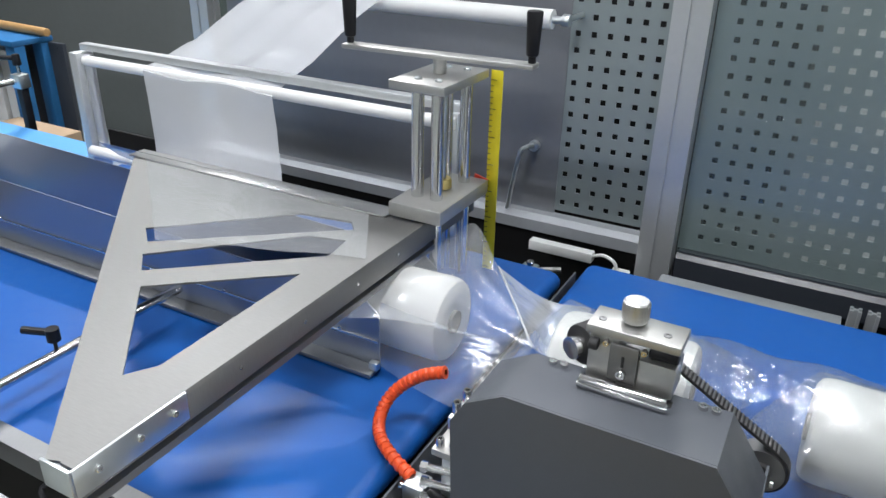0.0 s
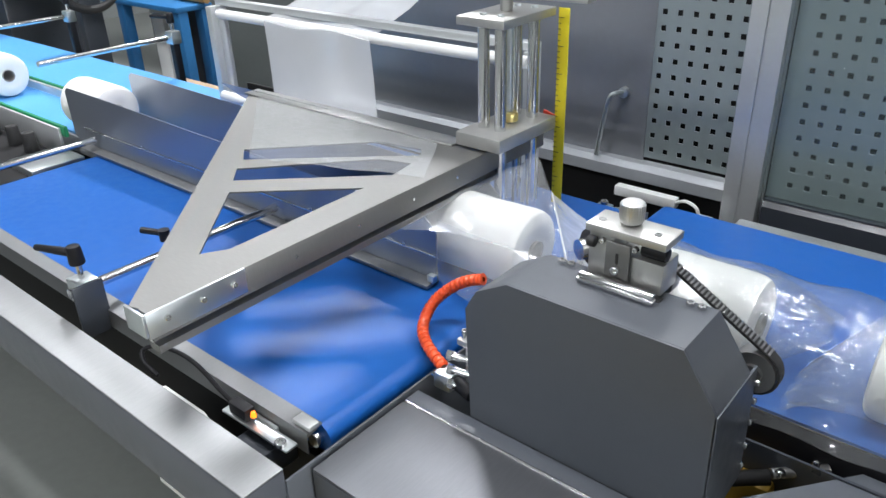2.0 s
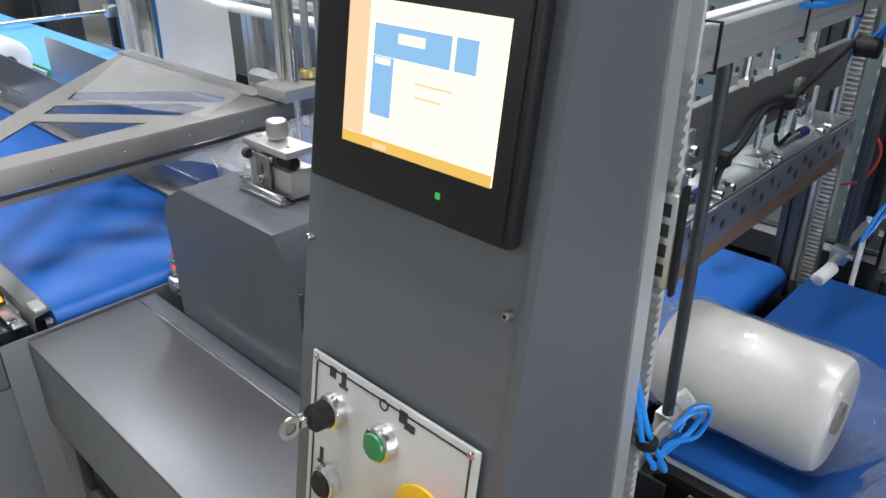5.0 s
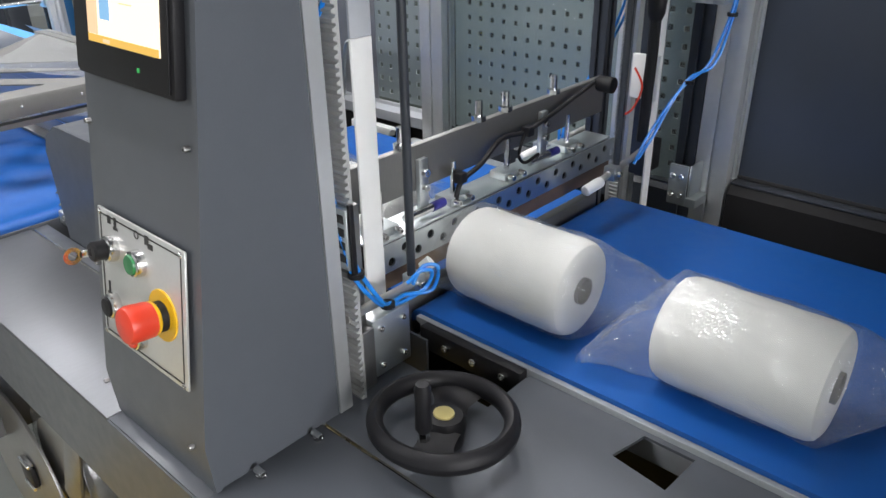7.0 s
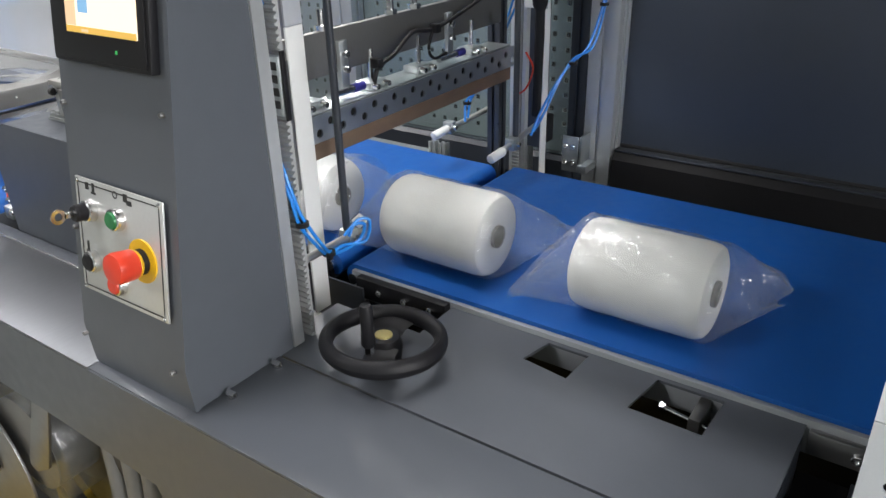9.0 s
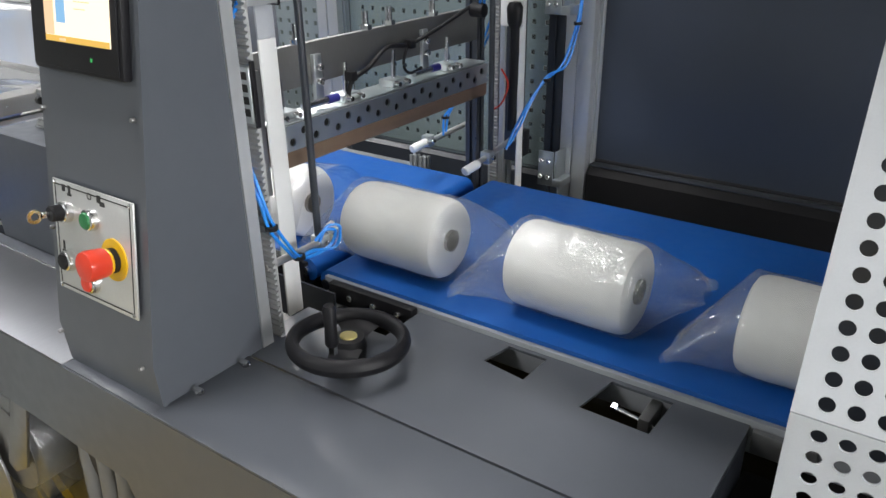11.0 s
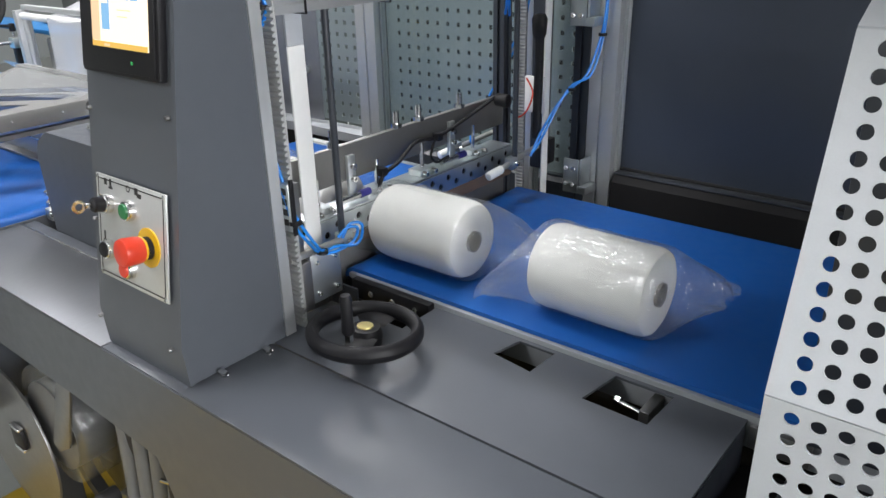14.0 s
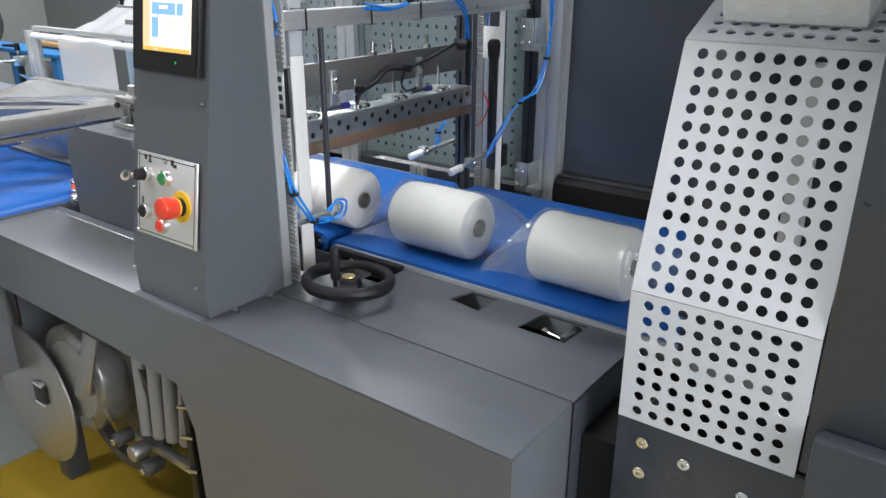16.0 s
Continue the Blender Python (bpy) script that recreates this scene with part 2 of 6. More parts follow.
def prism(poly, axis, a, b, bevel=0.0):
    """Polygon in the two other axes (in x, y, z order), pushed along axis from a to b."""
    bm = bmesh.new()
    def at(p, w):
        return {"x": (w, p[0], p[1]), "y": (p[0], w, p[1]), "z": (p[0], p[1], w)}[axis]
    v = [bm.verts.new(at(p, a)) for p in poly]
    f = bm.faces.new(v)
    ext = bmesh.ops.extrude_face_region(bm, geom=[f])
    off = Vector(at((0, 0), b)) - Vector(at((0, 0), a))
    bmesh.ops.translate(bm, vec=off, verts=[g for g in ext["geom"] if isinstance(g, bmesh.types.BMVert)])
    bmesh.ops.recalc_face_normals(bm, faces=bm.faces)
    if bevel:
        bmesh.ops.bevel(bm, geom=bm.edges[:], offset=bevel, segments=2, affect="EDGES", profile=0.5)
    return bm


def plate(outer, holes, z0, z1):
    """Flat plate with cut-outs."""
    bm = bmesh.new()
    edges = []
    for loop in (outer, *holes):
        v = [bm.verts.new((p[0], p[1], z0)) for p in loop]
        edges += [bm.edges.new((v[i], v[(i + 1) % len(v)])) for i in range(len(v))]
    bmesh.ops.triangle_fill(bm, use_beauty=True, use_dissolve=False, edges=edges)
    ext = bmesh.ops.extrude_face_region(bm, geom=bm.faces[:])
    bmesh.ops.translate(bm, vec=(0, 0, z1 - z0), verts=[g for g in ext["geom"] if isinstance(g, bmesh.types.BMVert)])
    bmesh.ops.recalc_face_normals(bm, faces=bm.faces)
    return bm


def smooth_points(pts, per=6):
    pts = [Vector(p) for p in pts]
    out = []
    for i in range(len(pts) - 1):
        a, b, c, d = pts[max(i - 1, 0)], pts[i], pts[i + 1], pts[min(i + 2, len(pts) - 1)]
        for k in range(per):
            t = k / per
            out.append(0.5 * ((2 * b) + (c - a) * t + (2 * a - 5 * b + 4 * c - d) * t * t + (3 * b - a - 3 * c + d) * t ** 3))
    return out + [pts[-1]]


def tube(pts, r, n=8, smooth=True, beads=0.0):
    pts = smooth_points(pts) if smooth else [Vector(p) for p in pts]
    bm = bmesh.new()
    rings = []
    for i, p in enumerate(pts):
        d = (pts[min(i + 1, len(pts) - 1)] - pts[max(i - 1, 0)]).normalized()
        q = d.to_track_quat("Z", "Y")
        k = r * (1 + (beads if i % 2 else -beads))
        rings.append([bm.verts.new(p + q @ Vector((k * math.cos(6.2832 * j / n), k * math.sin(6.2832 * j / n), 0))) for j in range(n)])
    for a, b in zip(rings, rings[1:]):
        for j in range(n):
            bm.faces.new((a[j], a[(j + 1) % n], b[(j + 1) % n], b[j]))
    bm.faces.new(rings[0][::-1])
    bm.faces.new(rings[-1])
    return bm


def lathe(profile, n=32, m=None):
    """Profile of (radius, height) turned about z."""
    bm = bmesh.new()
    rings = [[bm.verts.new((r * math.cos(6.2832 * j / n), r * math.sin(6.2832 * j / n), h)) for j in range(n)] for r, h in profile]
    for a, b in zip(rings, rings[1:]):
        for j in range(n):
            bm.faces.new((a[j], a[(j + 1) % n], b[(j + 1) % n], b[j]))
    bmesh.ops.recalc_face_normals(bm, faces=bm.faces)
    if m is not None:
        bmesh.ops.transform(bm, matrix=m, verts=bm.verts)
    return bm


def grid(f, nu, nv):
    """Sheet from f(u, v), u and v from 0 to 1."""
    bm = bmesh.new()
    v = [[bm.verts.new(f(i / nu, j / nv)) for j in range(nv + 1)] for i in range(nu + 1)]
    for i in range(nu):
        for j in range(nv):
            bm.faces.new((v[i][j], v[i + 1][j], v[i + 1][j + 1], v[i][j + 1]))
    for fc in bm.faces:
        fc.smooth = True
    return bm


def join(*bms):
    out = bms[0]
    for b in bms[1:]:
        me = bpy.data.meshes.new("tmp")
        b.to_mesh(me)
        out.from_mesh(me)
        b.free()
        bpy.data.meshes.remove(me)
    return out


def perforated(place, wide, high, pitch, hole, sides, thick, margin=0.012, turn=0.0, cols=None):
    """Sheet of wide x high with a grid of real holes; place(u, v, w) gives the world point."""
    nu, nv = cols or max(1, int((wide - 2 * margin) / pitch)), max(1, int((high - 2 * margin) / pitch))
    mu, mv = (wide - nu * pitch) / 2, (high - nv * pitch) / 2
    verts, faces, index = [], [], {}
    def vert(u, v, w):
        key = (round(u, 6), round(v, 6), w)
        if key not in index:
            index[key] = len(verts)
            verts.append(place(u, v, w))
        return index[key]
    for i in range(nu):
        for j in range(nv):
            cu, cv = mu + (i + 0.5) * pitch, mv + (j + 0.5) * pitch
            ring = []
            rim = []
            for k in range(sides):
                a = 6.28318531 * (k + 0.5) / sides + turn
                c, s = math.cos(a), math.sin(a)
                ring.append((cu + hole * c, cv + hole * s))
                g = pitch / 2 / max(abs(c), abs(s))
                rim.append((cu + g * c, cv + g * s))
            for w in (0, thick):
                ri = [vert(*p, w) for p in ring]
                ro = [vert(*p, w) for p in rim]
                co = [vert(cu + a * pitch / 2, cv + b * pitch / 2, w) for a, b in ((1, 1), (-1, 1), (-1, -1), (1, -1))]
                for k in range(sides):
                    k2 = (k + 1) % sides
                    a0, a1 = 6.28318531 * (k + 0.5) / sides + turn, 6.28318531 * (k + 1.5) / sides + turn
                    face = [ri[k], ro[k]]
                    for q, ca in enumerate((0.7853982, 2.3561945, 3.9269908, 5.4977871)):
                        for wrap in (0, 6.28318531):
                            if a0 + 1e-4 < ca + wrap < a1 - 1e-4:
                                face.append(co[q])
                    face += [ro[k2], ri[k2]]
                    if w:
                        face = face[::-1]
                    clean = []
                    for f in face:
                        if f not in clean:
                            clean.append(f)
                    if len(clean) > 2:
                        faces.append(clean)
            r0 = [vert(*p, 0) for p in ring]
            r1 = [vert(*p, thick) for p in ring]
            for k in range(sides):
                faces.append([r0[k], r0[(k + 1) % sides], r1[(k + 1) % sides], r1[k]])
    def slab(u0, u1, v0, v1):
        c = [(u0, v0), (u1, v0), (u1, v1), (u0, v1)]
        a = [vert(*p, 0) for p in c]
        b = [vert(*p, thick) for p in c]
        faces.append(a[::-1])
        faces.append(b)
        for k in range(4):
            faces.append([a[k], a[(k + 1) % 4], b[(k + 1) % 4], b[k]])
    slab(0, wide, 0, mv), slab(0, wide, high - mv, high), slab(0, mu, mv, high - mv), slab(wide - mu, wide, mv, high - mv)
    me = bpy.data.meshes.new("perforated")
    me.from_pydata([tuple(v) for v in verts], [], faces)
    bm = bmesh.new()
    bm.from_mesh(me)
    bpy.data.meshes.remove(me)
    bmesh.ops.recalc_face_normals(bm, faces=bm.faces)
    return bm


def profile_bar(p, axis, length, size=0.04, size2=None):
    """Slotted aluminium profile from the corner p along axis."""
    s, s2, g, d = size, size2 or size, 0.008, 0.006
    def side(n):
        return (n / 2 - g / 2, n / 2 + g / 2)
    a, b = side(s), side(s2)
    poly = [(0, 0), (a[0], 0), (a[0], d), (a[1], d), (a[1], 0), (s, 0), (s, b[0]), (s - d, b[0]), (s - d, b[1]), (s, b[1]), (s, s2),
            (a[1], s2), (a[1], s2 - d), (a[0], s2 - d), (a[0], s2), (0, s2), (0, b[1]), (d, b[1]), (d, b[0]), (0, b[0])]
    i = "xyz".index(axis)
    o = [p[k] for k in range(3) if k != i]
    return prism([(o[0] + q[0], o[1] + q[1]) for q in poly], axis, p[i], p[i] + length)


ORIGIN = {}


def finish(ob, bm, material, smooth_angle=35):
    me = ob.data
    bm.to_mesh(me)
    bm.free()
    me.materials.append(material)
    if smooth_angle:
        for p in me.polygons:
            p.use_smooth = True
        me.set_sharp_from_angle(angle=radians(smooth_angle))
    return ob


def thing(name, at, label, category, group="", kind=""):
    ob = new(name)
    ob.empty_display_size = 0.05
    ob.location = at
    ORIGIN[ob] = Vector(at)
    return tagged(ob, label, category, group, kind)


def part(name, bm, material, parent, label=""):
    o = ORIGIN[parent]
    bmesh.ops.translate(bm, vec=-o, verts=bm.verts)
    ob = new(name, bpy.data.meshes.new(name))
    finish(ob, bm, material)
    ob.parent = parent
    ORIGIN[ob] = o
    return tagged(ob, label)


def solid(name, bm, material, label, category, kind="", group=""):
    """A thing of one mesh, or a piece of the setting."""
    lo = [min(v.co[i] for v in bm.verts) for i in range(3)]
    hi = [max(v.co[i] for v in bm.verts) for i in range(3)]
    at = Vector(((lo[0] + hi[0]) / 2, (lo[1] + hi[1]) / 2, lo[2]))
    bmesh.ops.translate(bm, vec=-at, verts=bm.verts)
    ob = new(name, bpy.data.meshes.new(name))
    finish(ob, bm, material)
    ob.location = at
    ORIGIN[ob] = at
    return tagged(ob, label, category, group, kind)


def bolt(p, d, r=0.005, h=0.005):
    """Socket-head screw: head and a recess ring."""
    p, d = Vector(p), Vector(d).normalized()
    m = Matrix.Translation(p) @ d.to_track_quat("Z", "Y").to_matrix().to_4x4()
    return lathe([(0.0001, 0), (r, 0), (r, h * 0.8), (r * 0.85, h), (r * 0.5, h), (r * 0.5, h * 0.4), (0.0001, h * 0.4)], 12, m)


# ---------------------------------------------------------------- hall
solid("floor", bx(-9, 6, -5, 8, -0.2, 0, 0), CONCRETE, "worn grey concrete hall floor", "floor", "structure")
solid("floor_paint", bx(-1.15, 0.45, -2.2, 0.9, 0.0, 0.004, 0), YFLOOR, "yellow painted floor area under the machine", "floor", "structure")
solid("wall_north", bx(-9, 6, 7.8, 8, 0, CEIL, 0), WALLP, "plain grey hall wall", "wall", "structure")
solid("wall_south", bx(-9, 6, -5, -4.8, 0, CEIL, 0), WALLP, "plain grey hall wall", "wall", "structure")
solid("wall_west", bx(-9, -8.8, -4.79, 7.79, 0, CEIL, 0), WALLP, "plain grey hall wall", "wall", "structure")
# unseen window with glowing panes, added to brighten the cabinet side
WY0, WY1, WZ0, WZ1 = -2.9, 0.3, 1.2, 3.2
solid("wall_east", join(bx(5.8, 6, -4.79, 7.79, 0, WZ0, 0), bx(5.8, 6, -4.79, 7.79, WZ1, CEIL, 0), bx(5.8, 6, -4.79, WY0, WZ0 + 0.001, WZ1 - 0.001, 0), bx(5.8, 6, WY1, 7.79, WZ0 + 0.001, WZ1 - 0.001, 0)), WALLP, "plain grey hall wall with an opening for the added window", "wall", "structure")
win = thing("added_window", (5.85, -1.3, WZ0), "unseen window added to light the cabinet side", "window", kind="structure")
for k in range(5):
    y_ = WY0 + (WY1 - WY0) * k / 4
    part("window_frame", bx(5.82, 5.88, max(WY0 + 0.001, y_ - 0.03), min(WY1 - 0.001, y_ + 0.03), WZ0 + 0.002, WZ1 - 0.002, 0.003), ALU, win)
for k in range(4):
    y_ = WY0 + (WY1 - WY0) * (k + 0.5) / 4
    part("pane", bx(5.885, 5.893, y_ - 0.38, y_ + 0.38, WZ0 + 0.002, WZ1 - 0.002, 0), GLOWPANE, win)
# area light in the added window opening
win_fill = bpy.data.lights.new("added_window_light", "AREA")
win_fill.shape, win_fill.size, win_fill.size_y, win_fill.energy, win_fill.color = "RECTANGLE", WY1 - WY0, WZ1 - WZ0, ADDED_WINDOW_WATTS, (0.95, 0.955, 1.0)
win_fill_ob = new("added_window_light", win_fill)
win_fill_ob.matrix_world = look((5.79, (WY0 + WY1) / 2, (WZ0 + WZ1) / 2), (0, (WY0 + WY1) / 2, (WZ0 + WZ1) / 2))
solid("ceiling", bx(-9, 6, -5, 8, CEIL + 0.002, CEIL + 0.15, 0), CEILP, "light grey hall ceiling", "ceiling", "structure")


def hall_lamp(x, y, watts):
    lamp = thing("ceiling_lamp", (x, y, CEIL - 0.06), "white linear hall lamp under the ceiling, switched on", "lamp", "hall lamps")
    part("housing", bx(x - 0.62, x + 0.62, y - 0.12, y + 0.12, CEIL - 0.05, CEIL, 0.004), WHITEP, lamp)
    part("diffuser", bx(x - 0.6, x + 0.6, y - 0.1, y + 0.1, CEIL - 0.065, CEIL - 0.052, 0.003), LAMPG, lamp)
    data = bpy.data.lights.new("lamp_light", "AREA")
    # warm tint beyond x = 2 makes the outfeed rolls look cream
    data.shape, data.size, data.size_y, data.energy, data.color = "RECTANGLE", 1.2, 0.2, watts, (0.955, 0.955, 1.0) if x < 2 else (1.0, 0.90, 0.74)
    ob = new("lamp_light", data)
    ob.location = (x, y, CEIL - 0.07)


for lx, ly, lw in LAMPS:
    hall_lamp(lx, ly, lw)

# ---------------------------------------------------------------- rear guard
# sheet-metal back, perforated sheets, posts, rails
solid("rear_sheet", bx(-2.0, -1.005, 1.20, 1.203, 0.80, 2.0, 0), SHEET, "plain grey sheet-metal guard panel behind the film rollers", "guard panel")
solid("perforated_guard", perforated(lambda u, v, w: (-1.009 + u, 1.205 - w, 0.847 + v), 0.222, 1.16, 0.036, 0.0088, 4, 0.003, 0.003), PANEL, "grey sheet panel perforated with square holes", "guard panel", group="perforated panels")
solid("perforated_guard", perforated(lambda u, v, w: (-0.706 + u, 1.205 - w, 0.82 + v), 0.70, 1.18, 0.0358, 0.0085, 4, 0.003, 0.012), PANEL, "wide grey sheet panel perforated with square holes", "guard panel", group="perforated panels")
shield = thing("smoky_shield", (-0.36, 1.182, 0.82), "smoky clear polycarbonate pane in front of perforated sheet", "guard pane")
part("pane", bx(-0.704, -0.01, 1.180, 1.184, 0.822, 2.0, 0), POLY, shield)
part("edge_strip", bx(-0.704, -0.01, 1.178, 1.186, 0.8185, 0.8215, 0.0005), GREYD, shield)
guard = thing("dark_guard", (0.8, 1.144, 0.882), "large dark grey smooth guard panel in a thin frame", "guard panel")
part("sheet", bx(0.085, 1.6, 1.142, 1.146, 0.882, 2.0, 0), PANELD, guard)
part("side_trim", bx(0.079, 0.0845, 1.138, 1.147, 0.882, 2.0, 0.001), ALU, guard, "thin aluminium edge")
part("seal", bx(0.0852, 1.6, 1.1375, 1.1418, 0.8822, 0.890, 0.001), RUBBER, guard)
for x, y, w in ((-0.783, 1.15, 0.075), (0.012, 1.10, 0.066), (-2.14, 1.20, 0.065)):
    post = thing("profile_post", (x, y, 0), "slotted aluminium profile guard post standing on the floor", "post", "guard posts")
    part("profile", profile_bar((x, y, 0.002), "z", 2.3, w, 0.05), ALU, post)
    part("foot", bx(x - 0.02, x + w + 0.02, y - 0.02, y + 0.07, 0, 0.012), ZINC, post)
rail = thing("guard_rail", (-0.35, 1.19, 0.76), "grey folded sheet rail below the perforated panels", "rail", "guard rails")
part("channel", prism([(1.165, 0.758), (1.205, 0.758), (1.205, 0.818), (1.175, 0.818), (1.165, 0.808)], "x", -0.700, 0.010, 0), GREYD, rail)
rail = thing("guard_rail", (-1.4, 1.19, 0.76), "grey folded sheet rail below the plain panel", "rail", "guard rails")
part("channel", prism([(1.16, 0.798), (1.205, 0.798), (1.205, 0.838), (1.175, 0.838), (1.16, 0.826)], "x", -2.07, -0.785, 0), RAILM, rail)
rail = thing("guard_rail", (0.8, 1.14, 0.78), "dark folded sheet rail below the dark panel", "rail", "guard rails")
part("channel", prism([(1.10, 0.79), (1.145, 0.79), (1.145, 0.878), (1.115, 0.878), (1.10, 0.862)], "x", 0.082, 1.6, 0), DARK, rail)
part("lip", bx(0.082, 1.6, 1.112, 1.141, 0.8785, 0.8815, 0.0005), GREYD, rail)
solid("back_cover", bx(-2.6, 1.6, 1.21, 1.22, 0.0, 0.79, 0), DARK, "black sheet closing the back of the machine", "back panel")
# bright board and an added dark block behind the perforations
solid("dark_backing", bx(-1.3, -0.55, 1.8, 2.3, 0.0, 2.2, 0.01), DARK, "dark block added behind the guard's perforations", "cupboard")
solid("white_board", bx(-0.55, 1.0, 2.3, 2.34, 0.0, 2.4, 0.01), WHITEP, "large white board leaning behind the guard", "board")

handle = thing("door_handle", (-1.09, 1.2, 0.83), "thin bent grey rod handle on the sheet panel", "handle")
part("rod", tube([(-1.066, 1.195, 1.0), (-1.074, 1.165, 1.003), (-1.086, 1.158, 0.99), (-1.098, 1.158, 0.93), (-1.113, 1.162, 0.842)], 0.0055, 8), ZINC, handle)
part("rosette", cyl((-1.066, 1.199, 1.0), (-1.066, 1.186, 1.0), 0.013, 16), ZINC, handle)
box = thing("cable_duct", (-0.9, 1.1, 0.76), "white cable duct with a small junction box below the guard rail", "duct")
part("duct", bx(-1.03, -0.875, 1.11, 1.135, 0.772, 0.796, 0.002), WHITEP, box)
part("junction", bx(-0.825, -0.785, 1.08, 1.12, 0.70, 0.775, 0.003), WHITEP, box)
part("cable", tube([(-0.88, 1.12, 0.785), (-0.85, 1.11, 0.800), (-0.82, 1.10, 0.795), (-0.81, 1.10, 0.77)], 0.004, 6), WHITEP, box)

# ---------------------------------------------------------------- machine bed
bed = thing("infeed_bed", (-1.8, -0.1, 0), "grey steel frame beside the infeed belt", "machine frame")
part("front_beam", bx(-3.4, -0.843, -0.117, -0.056, 0.785, 0.872, 0.004), GREY, bed)
part("beam_cap", bx(-3.4, -0.8435, -0.116, -0.057, 0.8722, 0.8745, 0.001), STEEL2, bed, "bare bright steel cap strip")
part("end_plate", bx(-0.8475, -0.8435, -0.0555, 0.9, 0.45, 0.853, 0.001), GREY, bed)
part("end_skirt", bx(-0.8475, -0.8435, -0.116, -0.056, 0.45, 0.7845, 0.001), GREY, bed)
# black on side wall and tray puts the gap's shade into colour
part("side_wall", bx(-3.4, -0.87, 0.020, 0.028, 0.62, 0.815, 0.001), DARK, bed)
part("white_block", prism([(-1.20, 0.636), (-0.985, 0.636), (-1.00, 0.79), (-1.05, 0.838), (-1.15, 0.838)], "y", -0.054, -0.030, 0.003), WHITEP, bed, "pale plastic block in the gap")
for lx in (-3.2, -0.95):
    part("leg", bx(lx - 0.03, lx + 0.03, 0.10, 0.16, 0.0, 0.621, 0.003), GREYD, bed)
    part("cross_beam", bx(lx - 0.03, lx + 0.03, -0.056, 0.10, 0.79, 0.832, 0.003), GREYD, bed)
part("bottom_tray", bx(-3.3, -0.87, -0.02, 0.9, 0.62, 0.635, 0), DARK, bed)


def conveyor(name, x0, x1, y0, y1, z, material, label, rails=True):
    belt = thing(name, ((x0 + x1) / 2, (y0 + y1) / 2, z - 0.06), label, "conveyor belt", "conveyors")
    r, th = 0.022, 0.003
    poly = []
    for k in range(9):
        a = math.pi / 2 + math.pi * k / 8
        poly.append((x0 + r + r * math.cos(a), z - r + r * math.sin(a)))
    for k in range(9):
        a = -math.pi / 2 + math.pi * k / 8
        poly.append((x1 - r + r * math.cos(a), z - r + r * math.sin(a)))
    part("belt", prism(poly[::-1], "y", y0, y1), material, belt)
    part("bed_plate", bx(x0 + 0.03, x1 - 0.03, y0 + 0.004, y1 - 0.004, z - 0.06, z - 0.0445, 0.001), GREYD, belt)
    if rails:
        part("side_rail", bx(x0 + 0.02, x1 - 0.02, y0 - 0.010, y0 - 0.001, z - 0.055, z - 0.006, 0.001), BLACK if name == "middle_conveyor" else RAILM, belt)
        part("side_rail", bx(x0 + 0.02, x1 - 0.02, y1 + 0.001, y1 + 0.010, z - 0.055, z - 0.006, 0.001), BLOCK, belt)
    for xr in (x0 + r, x1 - r):
        part("roller_end", cyl((xr, y0 - 0.012, z - r), (xr, y0 - 0.001, z - r), 0.010, 14), CHROME, belt)
    return belt


ZB = 0.862
conveyor("infeed_conveyor", -2.12, -0.862, 0.033, 0.86, ZB, BELT, "wide royal blue infeed conveyor belt with satin sheen", False)
conveyor("middle_conveyor", -0.835, -0.118, 0.412, 0.930, ZB, BELT, "royal blue middle conveyor belt before the sealing jaw")
conveyor("outfeed_conveyor", -0.094, 2.10, 0.396, 0.945, ZB, BELT, "royal blue outfeed conveyor belt carrying wrapped rolls")
conveyor("upstream_conveyor", -4.6, -2.14, 0.44, 0.935, ZB, BELTL, "light blue feeding conveyor belt further upstream", True)
solid("side_strip", prism([(0.006, 0.860), (0.032, 0.866), (0.032, 0.8685), (0.006, 0.8665), (0.004, 0.835), (0.006, 0.835)], "x", -2.12, -0.875), STEEL2, "bright folded steel strip along the infeed belt edge", "edge strip")
# one solid black block fills the space under the belts
solid("belt_underfill", bx(-0.83, 1.25, 0.45, 1.04, 0.0, 0.79, 0), DARK, "solid black block filling the space under the conveyor belts", "machine frame")
solid("rear_shelf", bx(-0.70, -0.36, 0.975, 1.03, 0.79, 0.83, 0.002), RAILM, "narrow grey shelf behind the belts", "shelf")

stubs = thing("profile_stubs", (-0.33, 1.0, 0.79), "two short aluminium profile ends behind the middle belt", "bracket")
for x in (-0.352, -0.322):
    part("stub", profile_bar((x, 0.995, 0.79), "z", 0.072, 0.02, 0.02), ALU, stubs)
slide = thing("slide_clamp", (-0.93, 0.87, 0.80), "small steel slide clamp on a rail behind the infeed belt", "clamp")
part("rail", cyl((-0.985, 0.865, 0.835), (-0.885, 0.925, 0.835), 0.007, 12), DARKZ, slide)
part("block", bx(-0.955, -0.922, 0.872, 0.900, 0.802, 0.850, 0.003), ZINC, slide)
part("screw", bolt((-0.938, 0.886, 0.850), (0, 0, 1), 0.008, 0.010), CHROME, slide)
part("foot", bx(-0.965, -0.905, 0.870, 0.915, 0.796, 0.8015, 0.001), ZINC, slide)
